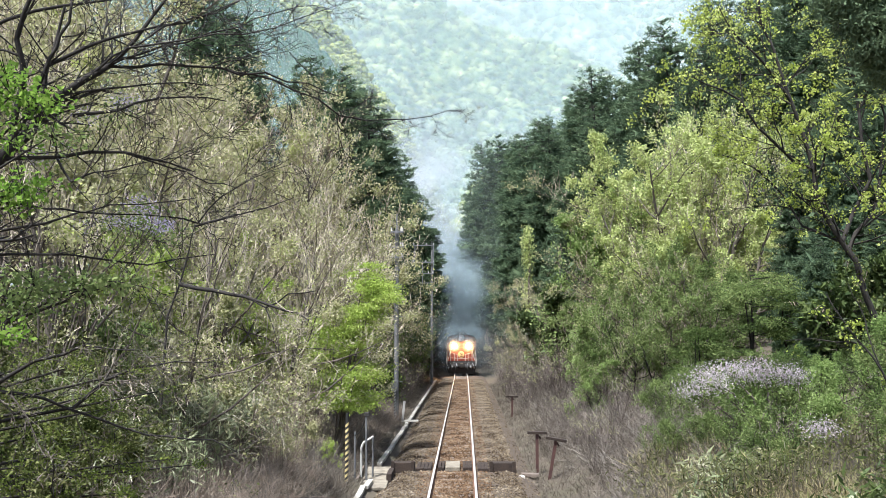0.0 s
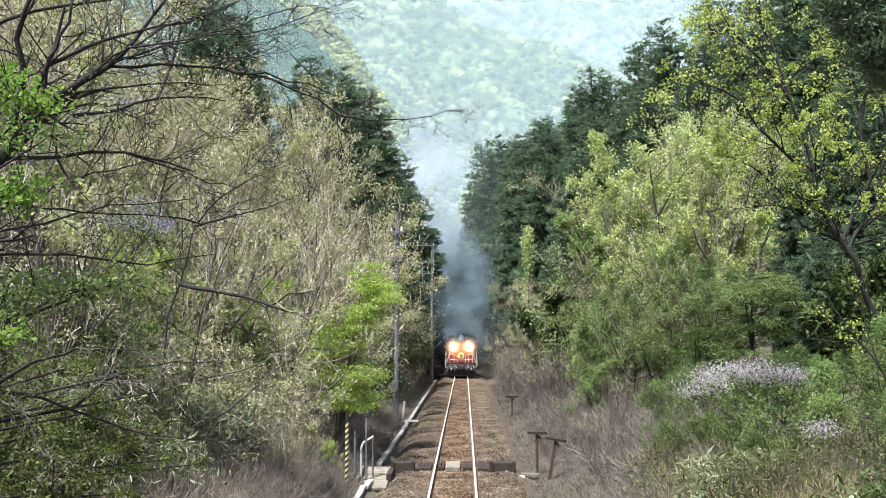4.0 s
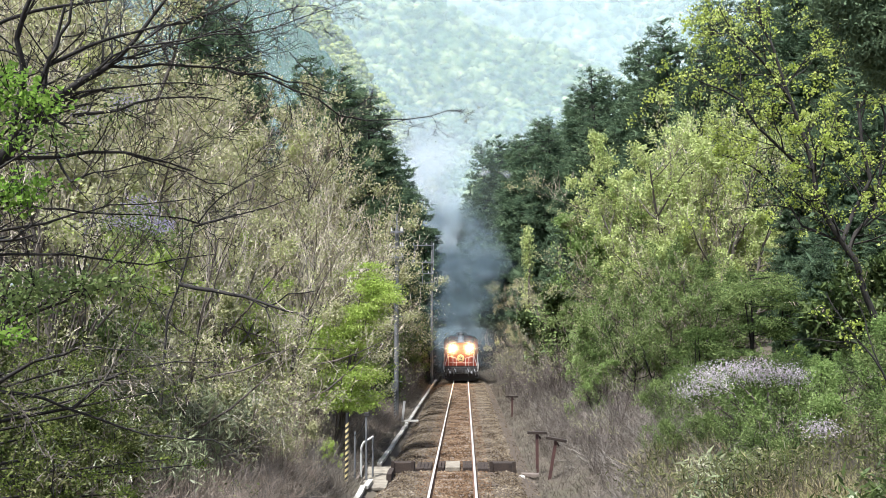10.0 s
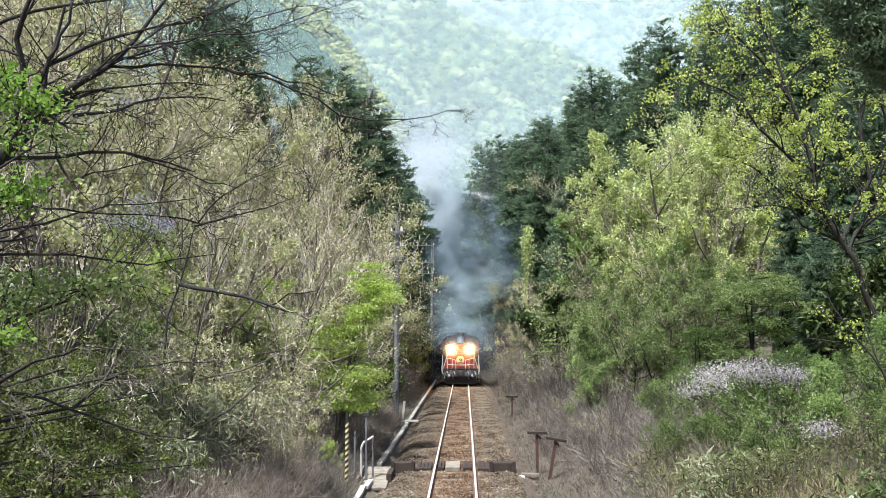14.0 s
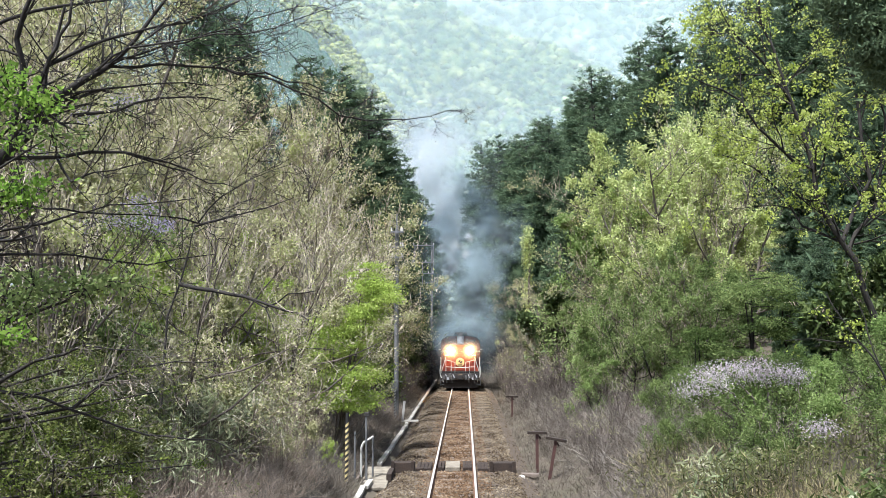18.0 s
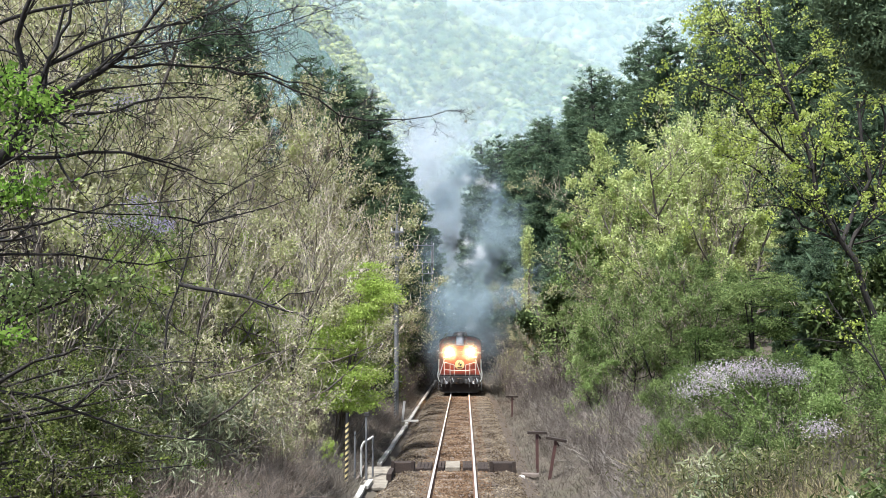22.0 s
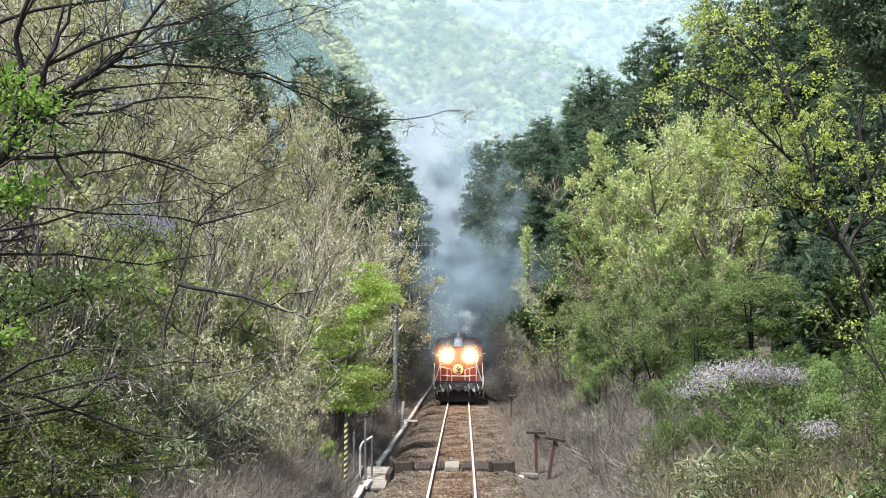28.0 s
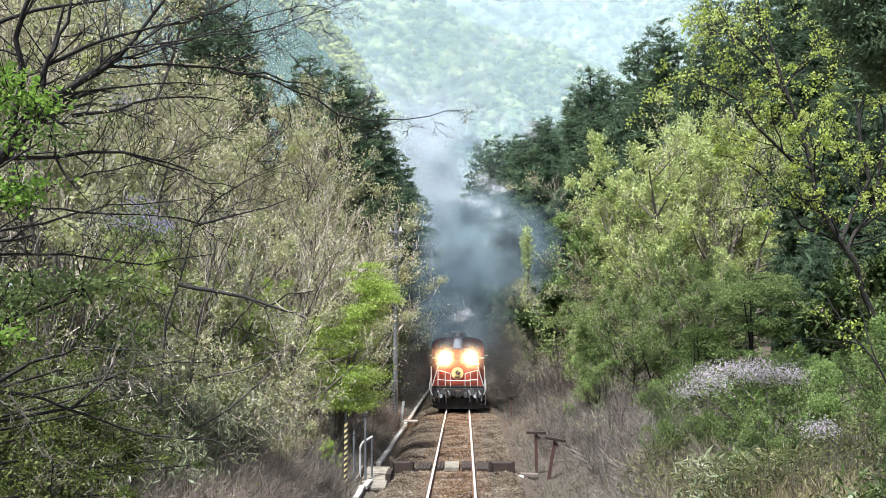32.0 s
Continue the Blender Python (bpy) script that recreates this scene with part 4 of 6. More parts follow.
tagged(guided("overhanging_tree", [
    (((-5.06, 8.50, 3.79), (-5.02, 8.70, 4.98), (-4.77, 9.00, 5.74), (-4.41, 9.00, 6.18), (-4.04, 9.00, 6.52), (-3.85, 9.00, 6.79), (-3.63, 9.10, 6.99), (-3.44, 9.20, 7.15), (-3.19, 9.30, 7.47), (-2.87, 9.40, 7.99)), 0.085, 0.014),
    (((-3.44, 9.20, 7.15), (-2.95, 9.40, 7.23), (-2.36, 9.60, 7.24), (-1.91, 9.80, 7.24), (-1.47, 10.00, 7.17), (-1.15, 10.20, 7.07)), 0.018, 0.005),
    (((-4.04, 9.00, 6.52), (-4.00, 9.00, 7.02), (-3.92, 9.00, 7.26), (-3.82, 9.00, 7.73)), 0.03, 0.012),
    (((-4.01, 9.00, 7.09), (-3.64, 9.10, 7.32), (-3.18, 9.20, 7.51), (-2.68, 9.40, 7.68), (-2.07, 9.60, 8.03)), 0.022, 0.006),
    (((-3.70, 9.00, 6.58), (-3.42, 9.10, 6.64), (-3.13, 9.20, 6.76), (-2.66, 9.40, 6.87), (-2.29, 9.60, 6.87)), 0.022, 0.006),
    (((-4.61, 9.00, 6.12), (-3.90, 9.10, 6.17), (-3.24, 9.20, 6.24), (-2.83, 9.40, 6.16), (-2.59, 9.50, 6.08)), 0.025, 0.006),
    (((-4.32, 9.00, 6.23), (-4.13, 8.80, 6.85), (-4.16, 8.70, 7.29), (-3.95, 8.60, 7.77)), 0.04, 0.02),
    (((-4.77, 9.00, 5.74), (-4.82, 8.90, 6.83), (-4.61, 8.80, 7.38), (-4.14, 9.00, 7.68), (-3.60, 9.10, 7.80), (-2.93, 9.20, 7.92)), 0.03, 0.01),
    (((-3.44, 9.20, 7.15), (-3.12, 8.90, 7.25), (-2.49, 8.80, 7.30), (-1.92, 8.80, 7.35), (-1.30, 8.80, 7.53), (-0.74, 8.90, 7.76)), 0.012, 0.003),
    (((-2.36, 9.60, 7.24), (-2.04, 9.80, 7.22), (-1.63, 10.00, 7.09), (-1.17, 10.40, 6.89), (-0.61, 10.80, 6.93), (-0.14, 11.00, 7.01), (0.25, 11.20, 7.14)), 0.014, 0.004),
    (((-5.02, 8.70, 4.98), (-4.87, 9.20, 5.36), (-4.14, 9.40, 5.52), (-3.50, 9.60, 5.64), (-2.95, 9.80, 5.63)), 0.022, 0.005),
    (((-5.02, 8.70, 4.98), (-4.86, 9.20, 5.15), (-3.89, 9.40, 5.19), (-3.11, 9.60, 5.09), (-2.44, 9.80, 5.22)), 0.02, 0.005),
    (((-4.41, 9.00, 6.18), (-4.17, 8.90, 6.47), (-4.01, 8.80, 6.74), (-3.92, 8.80, 6.97), (-3.80, 8.80, 7.23), (-3.68, 8.80, 7.49), (-3.64, 8.80, 7.78)), 0.03, 0.012),
    (((-3.85, 9.00, 6.79), (-3.38, 9.20, 6.92), (-3.09, 9.40, 7.01), (-2.70, 9.50, 7.05), (-2.32, 9.70, 7.08)), 0.014, 0.004),
    (((-3.24, 9.20, 6.24), (-3.02, 9.30, 6.17), (-2.68, 9.50, 6.08), (-2.46, 9.60, 5.97), (-2.18, 9.70, 5.93)), 0.012, 0.004),
    (((-4.87, 9.20, 5.36), (-4.52, 9.20, 5.65), (-4.05, 9.20, 5.65), (-3.68, 9.30, 5.62), (-3.12, 9.40, 5.72), (-2.55, 9.50, 5.80)), 0.016, 0.004),
    (((-3.90, 9.10, 6.17), (-3.70, 9.00, 5.90), (-3.52, 9.10, 6.01), (-3.12, 9.20, 6.11), (-2.65, 9.40, 6.33)), 0.014, 0.004),
    (((-3.44, 9.20, 7.15), (-3.09, 9.20, 7.28), (-2.65, 9.30, 7.43), (-2.13, 9.40, 7.62), (-1.69, 9.60, 7.87), (-1.35, 9.80, 8.00)), 0.013, 0.004),
    (((-2.95, 9.80, 5.63), (-2.69, 10.00, 5.58), (-2.50, 10.20, 5.90), (-2.16, 10.40, 6.16), (-1.74, 10.60, 6.36)), 0.012, 0.003),
    (((-3.63, 9.10, 6.99), (-3.35, 9.10, 7.23), (-2.86, 9.20, 7.57), (-2.35, 9.30, 7.74), (-1.84, 9.40, 8.05)), 0.014, 0.005)],
    5, (5, 4), (42, 45), (0.65, 0.55), M_BARKDARK, M_BARKDARK, M_BUD, 0.32, 0.028, 0.85, root=(-5.3, 8.5, gz(-5.3, 8.5) - 0.1), density=3.6),
    "bare dark-barked tree leaning over the cutting", "tree")
tagged(guided("low_branching_tree", [
    (((-6.37, 11.00, 2.50), (-5.79, 11.00, 3.45), (-5.38, 11.00, 3.63), (-4.91, 11.20, 3.53), (-4.42, 11.40, 3.30), (-3.77, 11.60, 3.04), (-3.28, 11.80, 2.96), (-2.70, 12.00, 2.77)), 0.03, 0.006),
    (((-4.59, 11.30, 3.41), (-4.22, 11.40, 3.75), (-3.90, 11.50, 3.90), (-3.42, 11.60, 3.97), (-3.01, 11.80, 3.95)), 0.025, 0.006),
    (((-5.79, 11.00, 3.45), (-4.97, 11.00, 4.00), (-4.35, 11.00, 4.20), (-3.65, 11.20, 4.13)), 0.03, 0.006)],
    6, (6, 5), (45, 45), (0.6, 0.55), M_BARKDARK, M_BARK, M_OLIVE, 1.1, 0.042, 0.8, root=(-7.4, 11, gz(-7.4, 11) - 0.1), density=4.0),
    "low dark-branched tree with a few young leaves", "tree")
tagged(guided("dead_limbed_tree", [
    (((-5.40, 17.00, 2.88), (-5.32, 17.00, 4.57), (-5.10, 17.00, 5.18), (-4.93, 17.00, 5.86), (-4.83, 17.00, 6.29)), 0.024, 0.012),
    (((-5.10, 17.00, 5.18), (-4.38, 16.80, 5.05), (-3.79, 16.60, 4.94), (-3.02, 16.40, 4.69), (-2.50, 16.20, 4.50)), 0.045, 0.016),
    (((-3.79, 16.60, 4.94), (-3.35, 16.50, 4.73), (-3.11, 16.40, 4.14)), 0.025, 0.006),
    (((-3.35, 16.50, 4.73), (-2.92, 16.40, 4.98), (-2.39, 16.30, 5.03)), 0.02, 0.006),
    (((-4.83, 17.00, 6.29), (-4.03, 17.00, 6.50), (-2.95, 17.00, 6.83)), 0.03, 0.006)],
    7, (4, 3), (45, 45), (0.55, 0.5), M_BARKDARK, M_TWIG, M_BUD, 0.6, 0.06, 0.8, root=(-5.35, 17.00, gz(-5.35, 17.00) - 0.1), density=1.6),
    "dark tree with a thick broken limb", "tree")


def sprays(name, clumps, seed, leaf, size, label, droop=-0.2, width=0.5, root=None):
    """A leafy tree edge: clumps ((x, y, z), radius, leaves) on thin shoots that run back to the root."""
    rng = np.random.default_rng(seed)
    ob = thing(name, Matrix.Translation(root))
    o = np.array(root)
    segs = []
    for c, r, n in clumps:
        c = np.array(c) - o
        knee = c * np.array([0.35, 0.5, 0.8])
        segs.append((*(c * 0), *knee, 0.05, 0.03))
        segs.append((*knee, *c, 0.03, 0.006))
        for _ in range(10):
            q = c + rng.normal(0, r * 0.6, 3)
            segs.append((*c, *q, 0.006, 0.002))
    v, f = tubes(segs, 5)
    part("trunk", poly_mesh("trunk", v, f, M_BARKDARK), None, ob)
    ps = np.concatenate([np.array(c) - o + rng.normal(0, r * 0.5, (n, 3)) * np.array([1, 1, 0.45]) for c, r, n in clumps])
    v, f = leaf_cards(rng, ps, size, size * width, droop)
    part("crown", poly_mesh("crown", v, f, leaf), None, ob)
    return tagged(ob, label, "tree")


sprays("maple_tree", [((-3.57, 7.50, 6.41), 0.35, 330), ((-3.37, 7.60, 6.36), 0.22, 160), ((-3.58, 7.40, 6.58), 0.25, 160), ((-3.45, 7.50, 5.63), 0.3, 240), ((-3.54, 7.40, 5.52), 0.3, 240), ((-3.57, 7.50, 4.39), 0.22, 160), ((-3.70, 7.40, 6.05), 0.4, 300)], 8, M_MAPLE, 0.06, "maple in vivid fresh green leaf", root=(-5.2, 7.4, gz(-5.2, 7.4) - 0.1))
# This maple's shade is put into its leaf colour, darker than M_MAPLE.
sprays("maple_tree", [((-3.56, 8.00, 4.81), 0.4, 420), ((-3.14, 8.10, 4.79), 0.35, 360), ((-2.87, 8.20, 4.85), 0.22, 160), ((-3.59, 8.30, 6.23), 0.3, 180), ((-3.76, 8.00, 4.64), 0.4, 300)], 9, M_GREEN, 0.06, "maple with its shade put into a darker green leaf", root=(-6.0, 8.3, gz(-6.0, 8.3) - 0.1))
tagged(guided("sparse_leaved_tree", [
    (((10.38, 20.00, 2.15), (9.60, 20.00, 3.85), (9.04, 20.00, 5.08), (8.59, 20.00, 6.20), (8.02, 20.00, 7.83), (7.57, 20.00, 9.36), (7.23, 20.00, 10.52), (6.89, 20.00, 11.95)), 0.09, 0.02),
    (((8.59, 20.00, 6.20), (9.39, 20.30, 7.62), (9.28, 20.50, 9.21), (8.99, 20.60, 10.69), (8.95, 20.70, 12.33)), 0.05, 0.016),
    (((8.02, 20.00, 7.83), (7.22, 19.80, 8.28), (6.33, 19.60, 9.29), (5.54, 19.40, 9.60), (5.07, 19.20, 9.79)), 0.04, 0.008),
    (((7.57, 20.00, 9.36), (6.91, 19.80, 10.20), (6.24, 19.60, 10.78), (5.86, 19.50, 11.39)), 0.04, 0.008),
    (((8.59, 20.00, 6.20), (7.92, 20.50, 6.62), (7.11, 21.00, 8.00), (6.15, 21.30, 8.46)), 0.035, 0.008),
    (((8.70, 20.00, 5.95), (9.51, 20.50, 6.88), (9.98, 21.00, 8.25), (10.00, 21.20, 10.04)), 0.05, 0.02),
    (((9.28, 20.50, 9.21), (9.83, 20.50, 10.25), (10.31, 20.60, 11.61)), 0.03, 0.01)],
    15, (6, 4), (48, 45), (0.6, 0.55), M_BARKDARK, M_BARKDARK, M_TUFT, 2.8, 0.066, 1.5, 0.75, -0.2, root=(10.38, 20.00, gz(10.38, 20.00) - 0.1), density=3.2, scatter=0.055, clear=3, tuft=8, creeper=420),
    "dark-limbed tree with sparse clusters of yellow-green leaves", "tree")


tagged(guided("leaning_sapling", [
    (((7.42, 15.00, 3.10), (7.08, 15.00, 3.69), (6.82, 15.10, 4.10), (6.55, 15.20, 4.52), (6.35, 15.30, 4.94)), 0.022, 0.008),
    (((6.82, 15.10, 4.10), (6.37, 15.00, 4.14), (5.96, 14.90, 4.20), (5.45, 14.80, 4.17)), 0.012, 0.004),
    (((7.08, 15.00, 3.69), (6.92, 15.10, 4.29), (6.84, 15.20, 4.75), (6.71, 15.30, 5.13)), 0.014, 0.004),
    (((6.55, 15.20, 4.52), (6.33, 15.10, 4.57), (6.06, 15.10, 4.70)), 0.008, 0.003)],
    16, (3, 2), (45, 45), (0.5, 0.5), M_BARKDARK, M_BARKDARK, M_TUFT, 1.2, 0.055, 0.35, 0.7, -0.2, root=(7.42, 15.00, gz(7.42, 15.0) - 0.1), density=2.5, scatter=0.045, tuft=6),
    "thin dark sapling leaning out with tufts of new leaves", "tree")
sprays("small_maple_tree", [((-5.21, 11.50, 3.97), 0.3, 442), ((-4.71, 11.70, 3.93), 0.25, 340), ((-5.35, 11.30, 3.56), 0.28, 408), ((-4.43, 11.50, 3.55), 0.2, 374), ((-4.21, 11.50, 3.39), 0.18, 272), ((-4.99, 11.40, 3.08), 0.3, 442), ((-5.06, 11.20, 2.73), 0.25, 340), ((-4.27, 11.60, 2.88), 0.22, 340), ((-4.40, 11.40, 2.56), 0.25, 374), ((-3.97, 11.70, 2.60), 0.22, 306), ((-4.66, 11.30, 2.85), 0.2, 272), ((-5.23, 11.00, 2.52), 0.25, 340), ((-3.60, 12.00, 2.68), 0.16, 187), ((-3.26, 12.20, 2.58), 0.12, 153), ((-4.00, 11.50, 2.33), 0.25, 442), ((-4.66, 11.20, 2.39), 0.2, 306), ((-4.00, 12.00, 3.84), 0.15, 153), ((-3.68, 12.20, 3.57), 0.14, 136)], 21, M_OLIVELIGHT, 0.036, "small maple with layered yellow-olive leaves", root=(-7.2, 11.6, gz(-7.2, 11.6) - 0.1))
# Unseen cedar added beside the view so that its shadow darkens the bank.
shade_cedar = conifer("big_cedar_tree", 91, 20, 3.6, 4.0, M_CEDAR, 8, 30, 0.2, 1)
shade_cedar.matrix_basis = Matrix.Translation((8.8, 10.2, gz(8.8, 10.2) - 0.1))
tagged(shade_cedar, "unseen big cedar added out of view to shade the right bank", "tree")
sprays("big_cedar_tree", [((4.21, 9.00, 7.68), 0.3, 4400), ((4.38, 9.00, 7.46), 0.3, 5000), ((4.49, 9.00, 7.20), 0.28, 4800), ((4.66, 9.10, 7.02), 0.26, 4000), ((4.82, 9.20, 7.55), 0.4, 5000), ((4.59, 9.00, 7.87), 0.4, 5000), ((4.34, 9.00, 7.96), 0.35, 4000), ((4.91, 9.30, 7.23), 0.35, 4000), ((4.11, 9.00, 7.90), 0.3, 3000)],
       10, M_CEDAR, 0.06, "big dark cedar with heavy hanging boughs", -0.5, 0.28, root=(6.6, 9.4, gz(6.6, 9.4) - 0.1))

# ---- undergrowth ----
def blades(name, p, rng, length, width, mat, lift, label, category, vary=0.6):
    v, f = leaf_cards(rng, p, length, width, lift, vary, None, True)
    ob = new(name, poly_mesh(name, v, f, mat))
    return tagged(ob, label, category, kind="stuff")


rng0 = np.random.default_rng(77)


def kept_clear(p):
    """Thins the growth round the crossing posts to fit the camera's view of them."""
    u = p[:, 0] - trackx(p[:, 1])
    near = (u > 2.0) & (u < 3.7) & (((p[:, 1] > 20) & (p[:, 1] < 31)) | ((p[:, 1] > 38) & (p[:, 1] < 46)))
    return p[~(near & (rng0.uniform(0, 1, len(p)) < 0.8))]


blades("dry_grass", kept_clear(np.concatenate([spread(42000, 3.0, 8, 16, 75, rng0), spread(26000, -6.5, -2.8, 16, 75, rng0), spread(6000, -3.6, -2.9, 16, 70, rng0)])), rng0, 0.5, 0.014, M_DRY, 1.0, "dense dry brown grass on the banks", "grass")
blades("short_grass", np.concatenate([spread(14000, 2.3, 3.6, 16, 75, rng0), spread(14000, -3.5, -2.5, 16, 75, rng0)]), rng0, 0.22, 0.014, M_DRY, 1.0, "short dry grass along the edge of the ballast", "grass")
blades("dead_stems", kept_clear(np.concatenate([spread(26000, 3.2, 7, 18, 80, rng0), spread(9000, -9, -6, 26, 80, rng0), spread(20000, -6, -3.2, 16, 80, rng0)])) + np.array([0, 0, 0.15]), rng0, 0.72, 0.013, M_BRAMBLE, 0.35, "tangle of dead brown stems on the banks", "brambles")


def sasa(patches, seed, long=0.145, wide=0.022, mat=M_SASA):
    """Bamboo grass: arching narrow leaves on thin culms."""
    rng = np.random.default_rng(seed)
    ps, cul = [], []
    for x, y, r, h, n in patches:
        q = rng.normal(0, r * 0.5, (n, 2)) + (x, y)
        hh = h * rng.uniform(0.35, 1.0, n)
        g = ground_z(q[:, 0], q[:, 1])
        ps.append(np.stack([q[:, 0], q[:, 1], g + hh], 1))
        k = n // 4
        cul.append(np.concatenate([np.stack([q[:k, 0], q[:k, 1], g[:k]], 1), ps[-1][:k], np.full((k, 1), 0.004), np.full((k, 1), 0.003)], 1))
    v, f = leaf_cards(rng, np.concatenate(ps), long, wide, -0.1, 0.5)
    ob = new("bamboo_grass", poly_mesh("bamboo_grass", v, f, mat))
    tagged(ob, "bamboo grass with pale-edged narrow leaves", "bamboo grass", kind="stuff")
    v, f = tubes(np.concatenate(cul), 3)
    ob = new("bamboo_grass_stalks", poly_mesh("stalks", v, f, M_DRY))
    tagged(ob, "thin straw-coloured stalks of the bamboo grass", "bamboo grass", kind="stuff")


blades("brown_stems", np.concatenate([spread(16000, -6.4, -3.4, 14.5, 24, rng0), spread(8000, -4.2, -2.75, 28, 46, rng0)]) + np.array([0, 0, 0.2]), rng0, 0.55, 0.009, M_STRAWBROWN, 0.15, "fine tan-brown dead stems at the foot of the bank", "brambles")
blades("straw_grass", np.concatenate([spread(6500, 3.6, 7.0, 12, 19, rng0), spread(1800, 4.5, 6.5, 18, 24, rng0)]), rng0, 0.5, 0.02, M_STRAW, 1.0, "clumps of pale straw-coloured dead grass", "grass")
sasa([(-5.6, 22, 1.2, 1.6, 1500), (-6.6, 19, 1.2, 1.5, 1200), (-7.5, 16, 1.4, 1.5, 900), (-6.0, 15, 1.0, 1.0, 500), (-7.2, 12.5, 1.4, 1.0, 500), (-9.5, 17, 1.6, 2.0, 900), (-5.6, 18, 1.0, 1.2, 1200), (-7.2, 21, 1.4, 2.0, 1500), (-8.5, 24, 1.4, 2.2, 1200), (-5.2, 25, 1.0, 1.4, 900)], 3)
sasa([(4.4, 10.5, 0.9, 0.9, 420), (5.0, 12, 1.0, 0.9, 500), (5.0, 16, 1.0, 0.9, 600), (4.6, 19, 1.0, 0.8, 600), (6.0, 14, 1.0, 0.9, 500), (5.4, 17.5, 1.2, 0.9, 900), (6.4, 16.5, 1.2, 0.9, 900), (7.4, 18, 1.4, 1.0, 900), (7.8, 15.5, 1.4, 1.0, 900), (4.7, 21, 1.0, 0.9, 700), (9, 19, 1.5, 1.0, 700)], 5, 0.13, 0.02, M_SASAOLIVE)
sasa([(-5.4, 21.5, 0.9, 1.7, 900), (-6.2, 19.5, 1.0, 1.8, 900), (-7.0, 17.5, 1.0, 1.8, 700), (-5.3, 24, 0.8, 1.9, 600)], 6, 0.22, 0.028)
sasa([(5.5, 13.6, 0.6, 0.8, 120), (6.1, 13.6, 0.7, 0.9, 160), (6.8, 13.8, 0.7, 0.9, 160), (7.4, 14, 0.7, 0.9, 140)], 8, 0.21, 0.045, M_DARKLEAF)


sasa([(5.2, 18.6, 0.6, 0.9, 240), (5.9, 18.2, 0.7, 0.9, 260), (4.8, 17.0, 0.6, 0.7, 160), (6.5, 13.4, 0.6, 0.75, 90), (7.2, 13.6, 0.6, 0.8, 90), (7.9, 13.9, 0.6, 0.8, 80)], 9, 0.24, 0.045)
sasa([(-6.0, 17.0, 1.1, 1.5, 480), (-7.0, 15.0, 1.2, 1.4, 420), (-5.7, 20.0, 1.0, 1.6, 420), (-8.2, 14.0, 1.0, 1.2, 260)], 10, 0.24, 0.036)


def blossom(root, clusters, seed, spread_r, label, petals=M_FLOWER, each=800):
    """Wisteria: a twining stem to each hanging flower cluster."""
    rng = np.random.default_rng(seed)
    ob = thing("wisteria", Matrix.Translation(root))
    o = np.array(root)
    cs = np.array(clusters) - o
    for c in cs:
        bend = c * np.array([0.55, 0.6, 0.7]) + rng.normal(0, 0.1, 3)
        v, f = tubes([(0, 0, -0.1, *bend, 0.03, 0.02), (*bend, *c, 0.02, 0.006)], 5)
        part("stem", poly_mesh("stem", v, f, M_BARK), None, ob)
    n = len(cs)
    p = np.repeat(cs, each, 0) + rng.normal(0, spread_r, (n * each, 3)) * np.array([1.1, 1, 0.62])
    v, f = leaf_cards(rng, p, 0.032, 0.026, -0.2)
    part("blossom", poly_mesh("blossom", v, f, petals), None, ob, "pale lilac flower clusters")
    p = np.repeat(cs, 150, 0) + rng.normal(0, spread_r * 1.5, (n * 150, 3)) - (0, 0, 0.15)
    v, f = leaf_cards(rng, p, 0.08, 0.045, -0.1)
    part("crown", poly_mesh("crown", v, f, M_GREEN), None, ob)
    tagged(ob, label, "wisteria", "wisteria on the banks")


blossom((7.0, 20.0, gz(7.0, 20.0)), [(5.56, 20.00, 3.30), (5.99, 20.00, 3.42), (6.42, 20.00, 3.36), (6.85, 20.20, 3.29), (7.35, 20.40, 3.34), (7.73, 20.60, 3.23), (5.25, 20.00, 2.99), (5.68, 19.80, 3.13), (7.25, 18.00, 2.38), (6.79, 20.40, 3.46)], 4, 0.17, "wisteria with pale lilac flowers climbing over shrubs")
blossom((-8.2, 18.0, gz(-8.2, 18.0)), [(-6.40, 18.00, 6.42), (-5.82, 18.00, 6.37), (-7.49, 18.00, 6.36), (-6.86, 18.00, 6.51), (-8.17, 18.50, 7.90), (-6.25, 18.20, 6.59), (-6.64, 18.00, 8.95), (-7.39, 18.00, 8.66), (-8.47, 18.00, 7.85), (-6.06, 17.50, 6.77), (-5.60, 17.50, 6.37)], 14, 0.16, "wisteria with lilac flowers high in the bare trees", M_LILAC, 260)


# ---- track details ----
slp = box(B(), 0, 0, -0.066, 2.0, 0.2, 0.12, 0.015)
slp_me = bpy.data.meshes.new("sleeper")
slp.to_mesh(slp_me)
slp.free()
slp_me.materials.append(M_SLEEPER)
for k in range(180):
    y = -4.0 + k * 0.62
    part("sleeper", slp_me, None, track, m=pose(float(trackx(y)), y, float(trackz(y)), 0, 0, random.uniform(-0.6, 0.6) + math.degrees(max(0, y - 78) / 300)))


